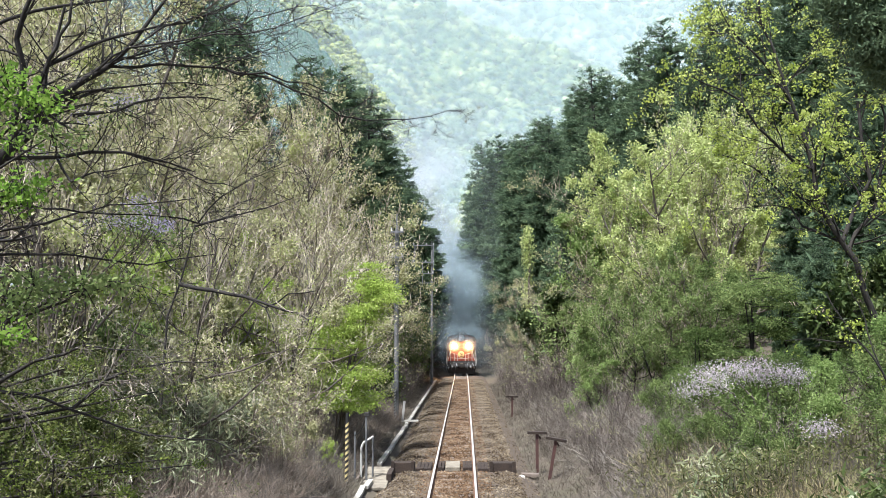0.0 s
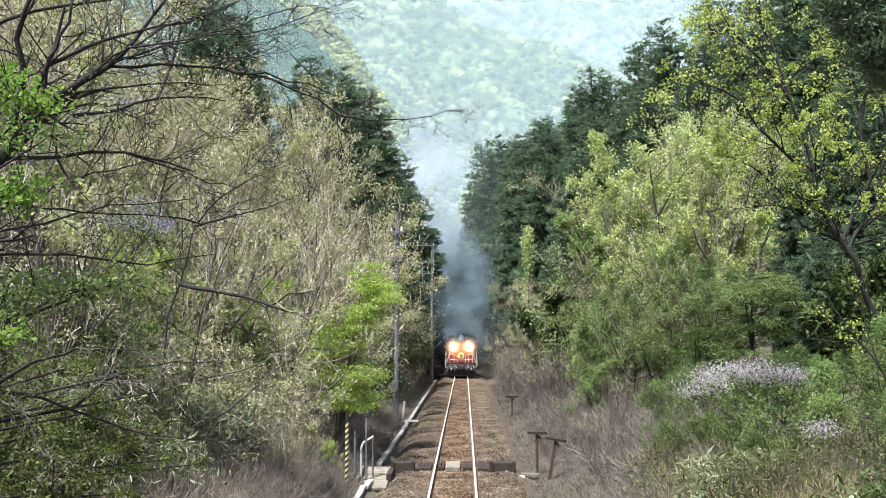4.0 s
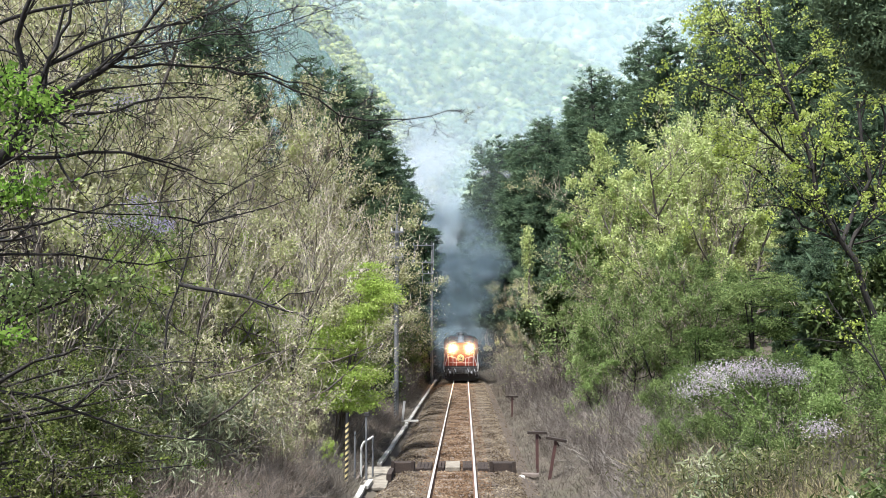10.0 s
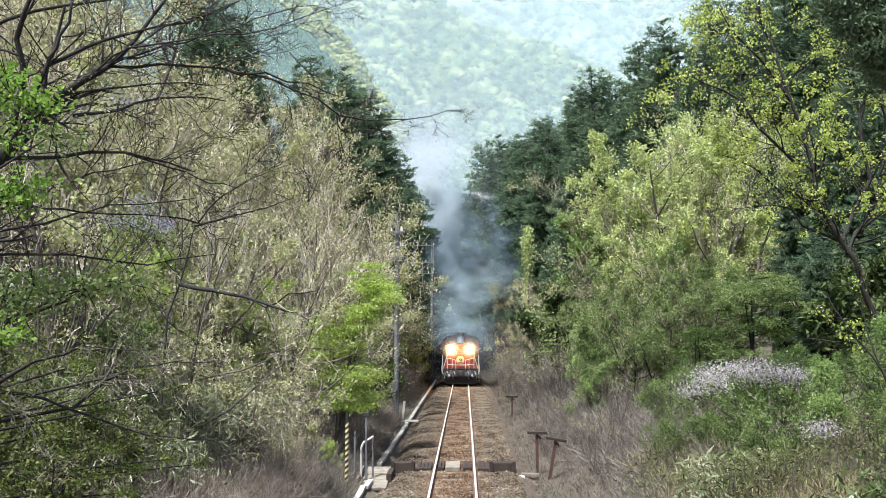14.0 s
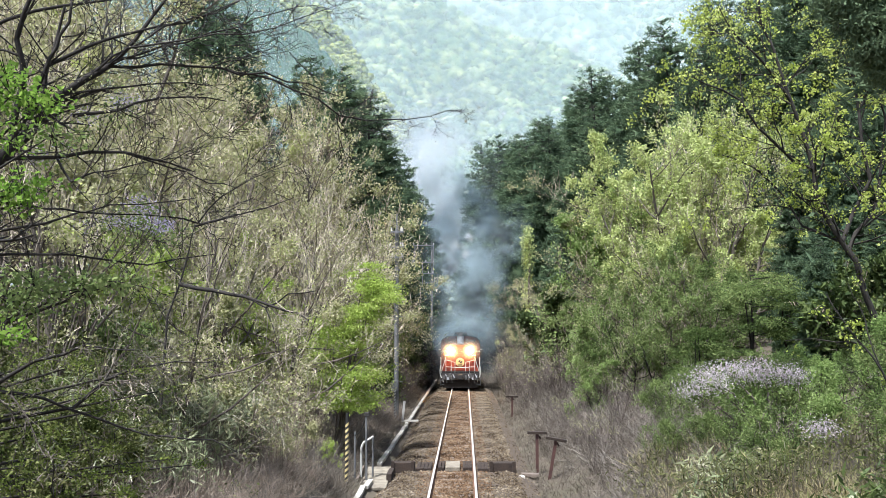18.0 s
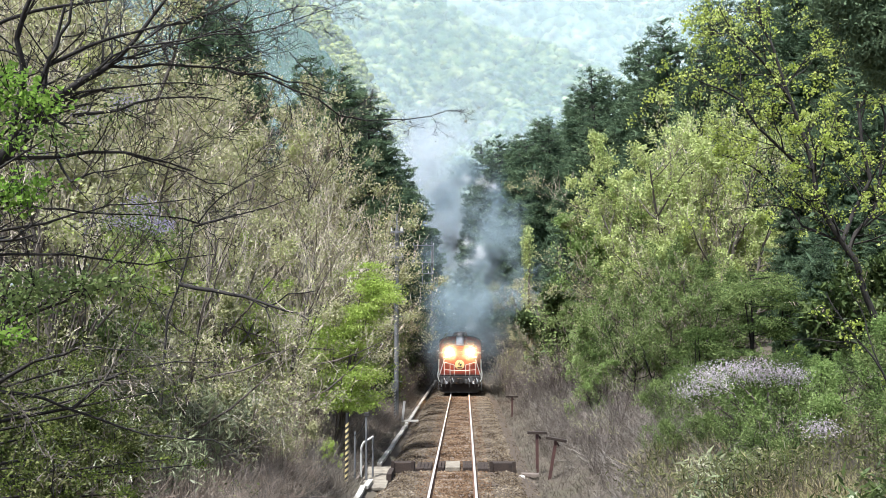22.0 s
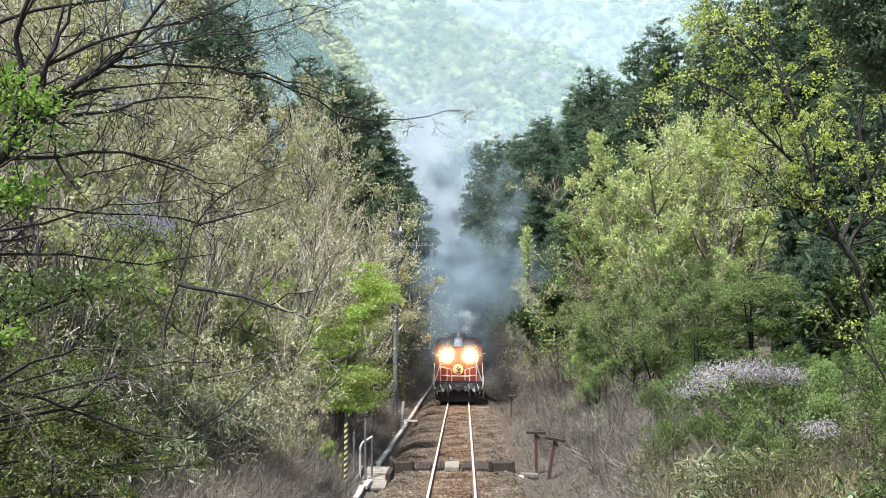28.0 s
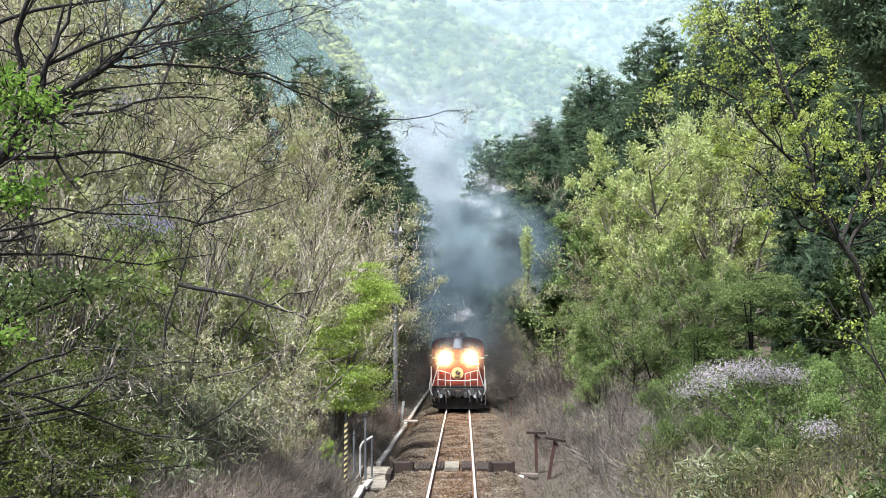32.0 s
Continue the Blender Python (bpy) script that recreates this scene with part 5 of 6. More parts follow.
def stones(name, count, seed, size, label, u0, u1, mat):
    """Loose ballast stones lying on the bed."""
    rng = np.random.default_rng(seed)
    y = 18 + 60 * rng.uniform(0, 1, count) ** 1.35
    u = np.where(rng.uniform(0, 1, count) < 0.5, rng.uniform(u0, u1, count), rng.triangular(u0, (u0 + u1) / 2, u1, count))
    z = np.where(np.abs(u - 0.08) > 1.58, -0.01 - (np.abs(u - 0.08) - 1.58) * 0.5, -0.01) + rng.uniform(-0.01, 0.02, count) + trackz(y)
    c = np.stack([u + trackx(y), y, z], 1)
    base = np.array([(1, 0, 0), (-1, 0, 0), (0, 1, 0), (0, -1, 0), (0, 0, 0.9)], "f8")
    v = base[None] * rng.uniform(0.5, 1.2, (count, 5, 1)) * size * rng.uniform(0.6, 1.3, (count, 1, 1))
    a = rng.uniform(0, 6.28, count)
    ca, sa = np.cos(a)[:, None], np.sin(a)[:, None]
    v = np.stack([v[..., 0] * ca - v[..., 1] * sa, v[..., 0] * sa + v[..., 1] * ca, v[..., 2]], -1) + c[:, None]
    f = np.array([(0, 2, 4), (2, 1, 4), (1, 3, 4), (3, 0, 4)])
    faces = (np.arange(count) * 5)[:, None, None] + f[None]
    tagged(new(name, poly_mesh(name, v.reshape(-1, 3), faces.reshape(-1, 3), mat)), label, "stones", kind="stuff")


stones("ballast_stones", 20000, 5, 0.038, "rust-stained ballast stones between the rails", -1.0, 1.0, M_STONERUST)
stones("ballast_stones", 11000, 6, 0.04, "loose brown-grey ballast stones on the shoulder", -2.1, -0.7, M_STONE)
stones("ballast_stones", 14000, 7, 0.04, "loose brown-grey ballast stones on the shoulder", 0.7, 2.45, M_STONE)

# Cable trough with its row of lids beside the ballast.
trough = tagged(thing("cable_trough"), "pale concrete cable trough lids in a line beside the ballast", "cable trough", kind="structure")
lid = box(B(), 0, 0, 0, 0.145, 0.99, 0.1, 0.012)
lid_me = bpy.data.meshes.new("lid")
lid.to_mesh(lid_me)
lid.free()
lid_me.materials.append(M_CONCRETE)
for k in range(60):
    y = 17.5 + k
    if 25 < y < 28:
        continue
    part("lid", lid_me, None, trough, m=pose(-2.36 + 0.004 * (y - 17) + random.gauss(0, 0.012), y, float(trackz(y)) - 0.04 + random.gauss(0, 0.008), random.gauss(0, 0.4), random.gauss(0, 0.8), random.gauss(0, 0.7)))
part("cover_plate", box(B(), -2.1, 41.0, 0.0, 0.62, 0.6, 0.05, 0.01), M_CONCRETE, trough)
part("marker_stub", rod(B(), (-2.2, 72, -0.6), (-2.4, 72, 0.25), 0.05, 0.04), M_WHITE, trough)

# ---- foot crossing ----
crossing = tagged(thing("foot_crossing", pose(0, -0.9, 0.145)), "dark timber foot crossing over the track with a concrete slab in the middle", "crossing", kind="structure")
for k, x in enumerate((-0.44, -0.345, 0.27, 0.36, 0.45)):
    part("plank", box(B(), x, 27.98, 0.06, 0.085, 1.2 + 0.04 * (k % 3), 0.13, 0.01), M_DARKWOOD, crossing)
part("slab", box(B(), -0.06, 27.98, 0.07, 0.42, 1.22, 0.12, 0.015), M_SLABBROWN, crossing, "pale brownish concrete slab")
for k in range(4):
    part("plank", box(B(), -0.73 - 0.11 * k, 27.98, 0.02, 0.102, 1.15 + 0.05 * (k % 2), 0.14, 0.01), M_DARKWOOD, crossing)
    part("plank", box(B(), 0.71 + 0.11 * k, 27.98, 0.02, 0.102, 1.15 + 0.05 * (k % 2), 0.14, 0.01), M_DARKWOOD, crossing) if k < 3 else None
for x0, x1 in ((-1.84, -1.16), (1.0, 1.76)):
    part("end_block", box(B(), (x0 + x1) / 2, 27.5, 0.1, x1 - x0, 0.24, 0.3, 0.02), M_DARKWOOD, crossing)
    part("end_block", box(B(), (x0 + x1) / 2 + 0.03, 27.78, 0.09, x1 - x0 - 0.06, 0.24, 0.28, 0.02), M_DARKWOOD, crossing)
    for x in (x0 + 0.05, x1 - 0.05):
        part("edge_board", box(B(), x, 27.36, 0.12, 0.1, 0.05, 0.36, 0.01), M_DARKWOOD, crossing)
ramp = tagged(thing("ramp", pose(0.06, -0.9, 0.145)), "worn concrete ramp leading down from the foot crossing", "ramp")
part("slab", box(B(), -2.24, 26.65, -0.06, 0.74, 2.6, 0.09, 0.02, 0, 3), M_SLABBROWN, ramp)
part("side_board", box(B(), -2.72, 26.9, 0.0, 0.06, 1.6, 0.16, 0.01, 0, 4), M_SLEEPER, ramp)
part("side_board", box(B(), -1.86, 26.7, 0.02, 0.14, 1.1, 0.22, 0.01), M_DARKWOOD, ramp)
step = tagged(thing("plank_step", pose(-0.06, -0.9, 0.145)), "grey weathered plank lying beside the crossing", "plank")
part("board", box(B(), 2.15, 27.9, -0.16, 0.75, 0.28, 0.08, 0.01, -6), M_SLEEPER, step)
part("block", box(B(), 1.95, 27.2, -0.2, 0.22, 0.3, 0.24, 0.01), M_CONCRETE, step)


def post_with_bar(x, y, h, lean, width, tint):
    """A rusty steel post with a board across its head."""
    ob = thing("crossing_post", pose(x, y, gz(x, y) - 0.1, 0, lean, 0))
    part("post", box(B(), 0, 0, h / 2, 0.09, 0.07, h, 0.008), M_REDPAINT, ob)
    part("crossbar", box(B(), 0, -0.02, h, width, 0.16, 0.075, 0.008), M_DARKWOOD, ob)
    part("bracket", box(B(), 0.06, 0, h - 0.12, 0.16, 0.05, 0.05, 0.006, 0, 0, 45), M_DARKWOOD, ob)
    tagged(ob, "rusty red steel post with a bar across its top" if not lean else "leaning rusty post with a bar across its top", "post", "posts beside the crossing")


post_with_bar(2.47, 27.7, 1.36, 0, 0.58, True)
post_with_bar(2.72, 26.7, 1.3, 10, 0.6, False)
post_with_bar(2.68, 46.0, 1.15, 0, 0.6, False)


def striped_pole(x, y, h, bands, start, r, light, label, pitch=0.11):
    ob = thing("striped_pole", pose(x, y, gz(x, y) - 0.05, 1, 0.5, 0))
    part("pole", rod(B(), (0, 0, 0), (0, 0, h), r, r, 12), M_BLACK, ob)
    for k in range(bands):
        bm = B()
        rod(bm, (0, 0, start + k * pitch), (0, 0, start + k * pitch + pitch * 0.5), r + 0.004, r + 0.004, 12)
        for v in bm.verts:
            v.co.z += v.co.x * 0.8
        part("band", bm, light, ob)
    tagged(ob, label, "pole")


striped_pole(-2.9, 24.7, 1.95, 11, 0.1, 0.045, M_YELLOW, "black and yellow striped warning pole beside the crossing", 0.15)
striped_pole(-2.86, 41.00, 1.5, 11, 0.15, 0.04, M_WHITE, "black and white striped guard on a guy wire", 0.13)


def barrier():
    """The gate of the path: two posts, a hanging chain and a bent white pipe."""
    ob = thing("path_barrier", pose(0.18, -0.9, 0.2))
    z0 = gz(-2.75, 25.3) - 0.25
    part("post", rod(B(), (-2.6, 26.2, z0 - 0.1), (-2.62, 26.2, 1.68), 0.03), M_STEEL, ob)
    part("post", rod(B(), (-2.95, 26.4, z0 - 0.1), (-2.95, 26.4, 1.2), 0.03), M_STEEL, ob)
    part("cap", box(B(), -2.6, 26.2, 1.7, 0.14, 0.1, 0.12, 0.02), M_LOCODARK, ob)
    chain = B()
    for k in range(9):
        f0, f1 = k / 9, (k + 1) / 9
        z = lambda q: 1.62 * (1 - q) + 1.1 * q - 0.55 * q * (1 - q)
        rod(chain, (-2.62 - 0.36 * f0, 26.2 + 0.2 * f0, z(f0)), (-2.62 - 0.36 * f1, 26.2 + 0.2 * f1, z(f1)), 0.016)
    part("chain", chain, M_LOCODARK, ob)
    pipe = B()
    pts = [(-2.8, 26.6, z0 - 0.1), (-2.8, 26.6, 0.72), (-2.74, 26.6, 0.86), (-2.45, 26.6, 1.04)]
    for a, b in zip(pts, pts[1:]):
        rod(pipe, a, b, 0.035)
    part("pipe_rail", pipe, M_WHITE, ob)
    part("post", rod(B(), (-2.47, 26.6, z0 - 0.1), (-2.47, 26.6, 1.0), 0.028), M_STEEL, ob)
    tagged(ob, "grey post with a hanging chain and a bent white pipe rail", "barrier")


barrier()
mk = tagged(thing("white_marker", pose(-2.55, 41.5, gz(-2.55, 41.5) - 0.05, 0, 6, 0)), "short leaning white marker post", "post")
part("post", box(B(), 0, 0, 0.5, 0.11, 0.06, 1.0, 0.02), M_WHITE, mk)


def utility_pole(x, y, top, arms, label):
    """A concrete pole with steel cross-arms (height, from, to), insulators on their ends, and a box."""
    z0 = gz(x, y) - 0.1
    ob = thing("utility_pole", Matrix.Translation((x, y, z0)))
    h = top - z0
    part("pole", rod(B(), (0, 0, 0), (0, 0, h - 0.7), 0.12, 0.085, 14), M_CONCRETE_DARK, ob)
    part("spike", rod(B(), (0, 0, h - 0.7), (0, 0, h), 0.04, 0.03), M_STEEL, ob)
    for az, a, b in arms:
        arm = part("cross_arm", box(B(), (a + b) / 2, -0.17, az - z0, b - a, 0.075, 0.075, 0.006), M_STEEL, ob)
        for ix in (a + 0.06, (a + b) / 2 + 0.2, b - 0.06):
            bm = rod(B(), (ix, -0.17, az - z0 + 0.03), (ix, -0.17, az - z0 + 0.2), 0.045, 0.03, 10)
            part("insulator", bm, M_WHITE, arm)
    for k in range(8):
        part("climbing_step", rod(B(), (0.1 * (-1) ** k, 0, 1.9 + 0.75 * k), (0.28 * (-1) ** k, 0, 1.9 + 0.75 * k), 0.012, 0.012, 6), M_STEEL, ob)
    tagged(ob, label, "utility pole", "utility poles")
    return ob


pole = utility_pole(-2.86, 42.0, 9.45, ((8.6, -0.3, 0.32), (7.9, -0.36, 0.34), (7.4, -0.25, 0.3)), "grey concrete utility pole with short cross-arms")
part("clamp_band", rod(B(), (0, 0, 6.2), (0, 0, 6.3), 0.165, 0.165, 14), M_STEEL, pole)
part("clamp_band", rod(B(), (0, 0, 7.0), (0, 0, 7.1), 0.16, 0.16, 14), M_STEEL, pole)
part("transformer", rod(B(), (-0.3, 0, 5.6), (-0.3, 0, 6.1), 0.13, 0.13, 12), M_STEEL, pole)
part("junction_box", box(B(), -0.05, -0.24, 1.75, 0.3, 0.16, 0.5, 0.02), M_STEEL, pole)
far_pole = utility_pole(-2.3, 72.0, 10.8, ((10.45, -1.5, 0.2), (9.1, -1.55, 0.2), (8.2, -1.1, 0.15)), "far utility pole with long cross-arms")
fz = gz(-2.3, 72.0) - 0.1
for x, za, zb in ((-1.35, 8.2, 10.45), (0.12, 8.2, 10.45), (-0.75, 7.2, 9.2)):
    part("frame_bar", box(B(), x, -0.17, (za + zb) / 2 - fz, 0.07, 0.07, zb - za, 0.006), M_STEEL, far_pole)
part("cross_arm", box(B(), -0.45, -0.17, 7.45 - fz, 1.2, 0.07, 0.07, 0.006), M_STEEL, far_pole)
for (x0, z0), (x1, z1) in zip(((-3.1, 8.82), (-2.6, 8.82), (-3.16, 8.1)), ((-3.74, 10.66), (-2.16, 10.66), (-3.79, 9.31))):
    wire = B()
    for k in range(10):
        f0, f1 = k / 10, (k + 1) / 10
        sag = lambda f: z0 + (z1 - z0) * f - 1.6 * f * (1 - f)
        rod(wire, (x0 + (x1 - x0) * f0, 41.83 + 30 * f0, sag(f0)), (x0 + (x1 - x0) * f1, 41.83 + 30 * f1, sag(f1)), 0.012, None, 5)
    part("wire", wire, M_BLACK, tagged(thing("overhead_wire"), "thin sagging black overhead wire", "wire", "overhead wires"))


# ---- locomotive ----
def prism(bm, outline, y0, y1):
    """A solid of the outline [(x, z), ...] between y0 and y1."""
    a = [bm.verts.new((x, y0, z)) for x, z in outline]
    b = [bm.verts.new((x, y1, z)) for x, z in outline]
    bm.faces.new(a)
    bm.faces.new(b[::-1])
    n = len(a)
    for i in range(n):
        bm.faces.new((a[(i + 1) % n], a[i], b[i], b[(i + 1) % n]))
    bmesh.ops.recalc_face_normals(bm, faces=bm.faces)
    return bm


def arch(half, z0, spring, top, n=14):
    """An outline with upright sides and an arched head."""
    pts = [(-half, z0)]
    for i in range(n + 1):
        a = math.pi * (1 - i / n)
        c, q = math.cos(a), math.sin(a)
        pts.append((half * math.copysign(abs(c) ** 0.75, c), spring + (top - spring) * q ** 0.75))
    return pts + [(half, z0)]


def disc(x, y, z, r, depth, n=28):
    bm = B()
    bmesh.ops.create_cone(bm, cap_ends=True, segments=n, radius1=r, radius2=r, depth=depth, matrix=pose(x, y, z, 90))
    return bm


def locomotive():
    """A centre-cab diesel: front coupler plane at y 0, its length towards +y, ballast level at z 0."""
    ob = thing("locomotive")
    part("underframe", box(B(), 0, 6.6, 1.14, 2.55, 12.2, 0.3, 0.03), M_LOCODARK, ob)
    beam = part("front_beam", box(B(), 0, 0.5, 1.05, 2.5, 0.24, 0.42, 0.05), M_LOCODARK, ob)
    for x in (-1.12, -0.7, -0.42, 0.4, 0.66, 1.1):
        part("bracket", box(B(), x, 0.36, 1.0 + 0.08 * math.cos(9 * x), 0.16, 0.08, 0.3, 0.03), M_LOCOGREY, beam)
    for x in (-1.0, -0.5, 0.52, 1.02):
        part("cock_handle", rod(B(), (x, 0.3, 1.16), (x + 0.1, 0.28, 0.92), 0.028), M_PALEGREY, beam)
    for x in (-0.84, 0.86):
        part("hose_coupling", disc(x, 0.28, 0.86, 0.09, 0.08, 14), M_PALEGREY, beam)
    plow = B()
    prism(plow, [(-1.3, 0.75), (1.3, 0.75), (1.22, 0.3), (1.0, 0.22), (-1.0, 0.22), (-1.22, 0.3)], 0.62, 0.72)
    part("snow_guard", plow, M_LOCODARK, ob)
    coup = part("coupler", box(B(), 0, 0.2, 0.98, 0.3, 0.5, 0.3, 0.05), M_LOCODARK, ob)
    part("knuckle", box(B(), 0.04, -0.08, 0.98, 0.26, 0.2, 0.36, 0.06), M_LOCODARK, coup)
    for x in (-0.95, -0.6, 0.55, 0.9):
        hose = B()
        pts = [(x, 0.38, 1.05), (x, 0.2, 1.0), (x + 0.03, 0.15, 0.8), (x + 0.05, 0.2, 0.58)]
        for a, b in zip(pts, pts[1:]):
            rod(hose, a, b, 0.035)
        part("brake_hose", hose, M_LOCOGREY, ob)
    for x in (-0.78, 0.72):
        part("air_cock", disc(x, 0.36, 1.02, 0.13, 0.06, 14), M_LOCOGREY, ob)
    part("deck", box(B(), 0, 1.6, 1.32, 2.6, 2.4, 0.06, 0.01), M_LOCODARK, ob)
    part("front_skirt", box(B(), 0, 0.62, 1.46, 2.5, 0.05, 0.34, 0.02), M_LOCO, ob)
    hood = part("hood", prism(B(), arch(1.08, 1.34, 2.75, 3.12), 0.95, 4.6), M_LOCO, ob)
    part("hood_top", box(B(), 0, 2.7, 3.13, 1.2, 3.0, 0.08, 0.03), M_ROOF, hood)
    part("front_door", box(B(), 0, 0.935, 2.0, 0.8, 0.04, 1.15, 0.012), M_LOCO, hood)
    gr = part("radiator_grille", box(B(), 0, 0.93, 2.74, 0.62, 0.05, 0.26, 0.01), M_LOCODARK, hood)
    for k in range(6):
        part("slat", box(B(), 0, 0.9, 2.64 + 0.04 * k, 0.58, 0.02, 0.015), M_LOCO, gr)
    for x in (-1, 1):
        part("hood_stripe", box(B(), 0.92 * x, 0.94, 2.42, 0.3, 0.03, 0.09, 0.005), M_CREAM, hood)
        house = part("lamp_housing", disc(0.64 * x, 0.92, 2.72, 0.27, 0.16), M_LOCO, hood)
        part("bezel", disc(0.64 * x, 0.83, 2.72, 0.22, 0.05), M_STEEL, house)
        part("reflector", disc(0.64 * x, 0.815, 2.72, 0.24, 0.03), M_GLARERING, house, "amber reflector ring made to glow as the lamp's glare")
        part("lens", disc(0.64 * x, 0.79, 2.72, 0.18, 0.03), M_LAMP, house, "blazing headlamp lens")
        marker = part("marker_lamp", disc(0.86 * x, 0.92, 1.98, 0.08, 0.1, 16), M_LOCODARK, hood)
        part("lens", disc(0.86 * x, 0.86, 1.98, 0.06, 0.03, 16), M_REDLENS, marker)
        part("hinge", box(B(), 0.42 * x, 0.92, 2.3, 0.05, 0.05, 0.1, 0.01), M_LOCOGREY, hood)
    badge = part("badge", disc(-0.02, 0.86, 1.95, 0.3, 0.05), M_BADGE, ob, "round brass-yellow front badge")
    part("rim", disc(-0.02, 0.845, 1.95, 0.25, 0.05), M_BADGE, badge)
    em = B()
    rod(em, (-0.1, 0.815, 1.97), (0.02, 0.815, 2.12), 0.05, 0.02)
    rod(em, (0.0, 0.815, 1.9), (0.12, 0.815, 2.02), 0.07, 0.03)
    part("emblem", em, M_BLACK, badge)
    part("legend_bar", box(B(), -0.02, 0.81, 1.77, 0.28, 0.02, 0.05), M_LOCODARK, badge)
    # handrails of the front deck
    for x in (-1, 1):
        for px, z1 in ((1.32, 2.32), (0.98, 2.12), (0.62, 2.05), (0.36, 1.95)):
            part("stanchion", rod(B(), (px * x, 0.52, 1.1), (px * x, 0.52, z1), 0.024), M_WHITE, ob)
        part("handrail", rod(B(), (0.36 * x, 0.52, 1.95), (0.98 * x, 0.52, 2.12), 0.022), M_WHITE, ob)
        part("handrail", rod(B(), (0.98 * x, 0.52, 2.3), (1.3 * x, 0.5, 1.25), 0.026), M_WHITE, ob)
        part("handrail", rod(B(), (0.5 * x, 0.5, 1.62), (1.0 * x, 0.5, 1.66), 0.022), M_WHITE, ob)
        st = part("step_ladder", box(B(), 1.36 * x, 0.6, 0.78, 0.03, 0.34, 0.85, 0.008), M_LOCOGREY, ob)
        for k in range(3):
            part("tread", box(B(), 1.24 * x, 0.6, 0.45 + 0.27 * k, 0.28, 0.28, 0.03, 0.006), M_LOCOGREY, st)
        edge = B()
        bend = [(1.32, 1.75), (1.38, 1.45), (1.38, 1.2), (1.3, 0.98), (1.18, 0.86), (1.16, 0.62)]
        for (xa, za), (xb, zb) in zip(bend, bend[1:]):
            rod(edge, (xa * x, 0.42, za), (xb * x, 0.42, zb), 0.028)
        part("step_edge", edge, M_WHITE, st)
    part("handrail", rod(B(), (-0.62, 0.5, 1.6), (0.62, 0.5, 1.6), 0.022), M_WHITE, ob)
    # cab
    cab = part("cab", prism(B(), arch(1.4, 1.3, 3.15, 3.72), 4.6, 7.0), M_LOCO, ob)
    roof = arch(1.44, 3.2, 3.2, 3.78)
    inner = [(x * 0.96, z - 0.05 if z > 3.25 else z) for x, z in roof]
    rf = B()
    prism(rf, roof[1:-1] + inner[1:-1][::-1], 4.45, 7.15)
    part("cab_roof", rf, M_ROOF, ob)
    part("roof_hatch", box(B(), 0, 5.6, 3.88, 0.86, 1.6, 0.32, 0.1), M_ROOF, ob)
    part("cab_pillar", box(B(), 0, 4.57, 3.2, 0.5, 0.06, 0.85, 0.02), M_ROOF, cab)
    for x in (-1, 1):
        win = part("cab_window", box(B(), 0.72 * x, 4.585, 3.12, 0.74, 0.05, 0.6, 0.04), M_BLACK, cab)
        part("pane", box(B(), 0.72 * x, 4.56, 3.12, 0.64, 0.02, 0.5, 0.03), M_GLASS, win)
        part("wiper", rod(B(), (0.55 * x, 4.53, 3.36), (0.8 * x, 4.53, 2.98), 0.01), M_BLACK, win)
        part("cab_stripe", box(B(), 1.28 * x, 4.585, 2.62, 0.26, 0.04, 0.1, 0.005), M_CREAM, cab)
        part("mirror", box(B(), 1.5 * x, 4.5, 2.75, 0.16, 0.05, 0.06, 0.01), M_CREAM, cab)
        part("horn", rod(B(), (0.42 * x, 4.7, 3.83), (0.42 * x, 4.45, 3.83), 0.04, 0.08), M_LOCOGREY, ob)
        part("horn_post", rod(B(), (0.42 * x, 4.72, 3.6), (0.42 * x, 4.72, 3.86), 0.02), M_LOCOGREY, ob)
    part("rear_hood", prism(B(), arch(1.0, 1.3, 2.7, 3.05), 7.0, 12.4), M_LOCO, ob)
    stack = part("exhaust_stack", rod(B(), (0, 4.2, 2.95), (0, 4.2, 3.76), 0.27, 0.25, 20), M_PALEGREY, ob, "pale grey exhaust stack before the cab")
    part("sooty_cap", rod(B(), (0, 4.2, 3.74), (0, 4.2, 3.96), 0.3, 0.2, 20), M_BLACK, stack)
    for y in (2.2, 10.2):
        for x in (-1, 1):
            part("bogie_frame", box(B(), 0.82 * x, y, 0.62, 0.16, 3.2, 0.4, 0.05), M_LOCODARK, ob)
    wheels = []
    for y in (1.3, 3.1, 9.3, 11.1):
        ws = part("wheelset", rod(B(), (-0.75, 0, 0), (0.75, 0, 0), 0.08), M_LOCODARK, ob, m=pose(0, y, 0.58))
        for x in (-0.56, 0.56):
            bm = B()
            bmesh.ops.create_cone(bm, cap_ends=True, segments=28, radius1=0.43, radius2=0.43, depth=0.13, matrix=pose(x, 0, 0, 0, 90))
            part("wheel", bm, M_STEEL, ws)
        wheels.append(ws)
    tagged(ob, "orange-red diesel locomotive with blazing headlamps and a round front badge", "locomotive")
    return ob, wheels


loco, wheelsets = locomotive()


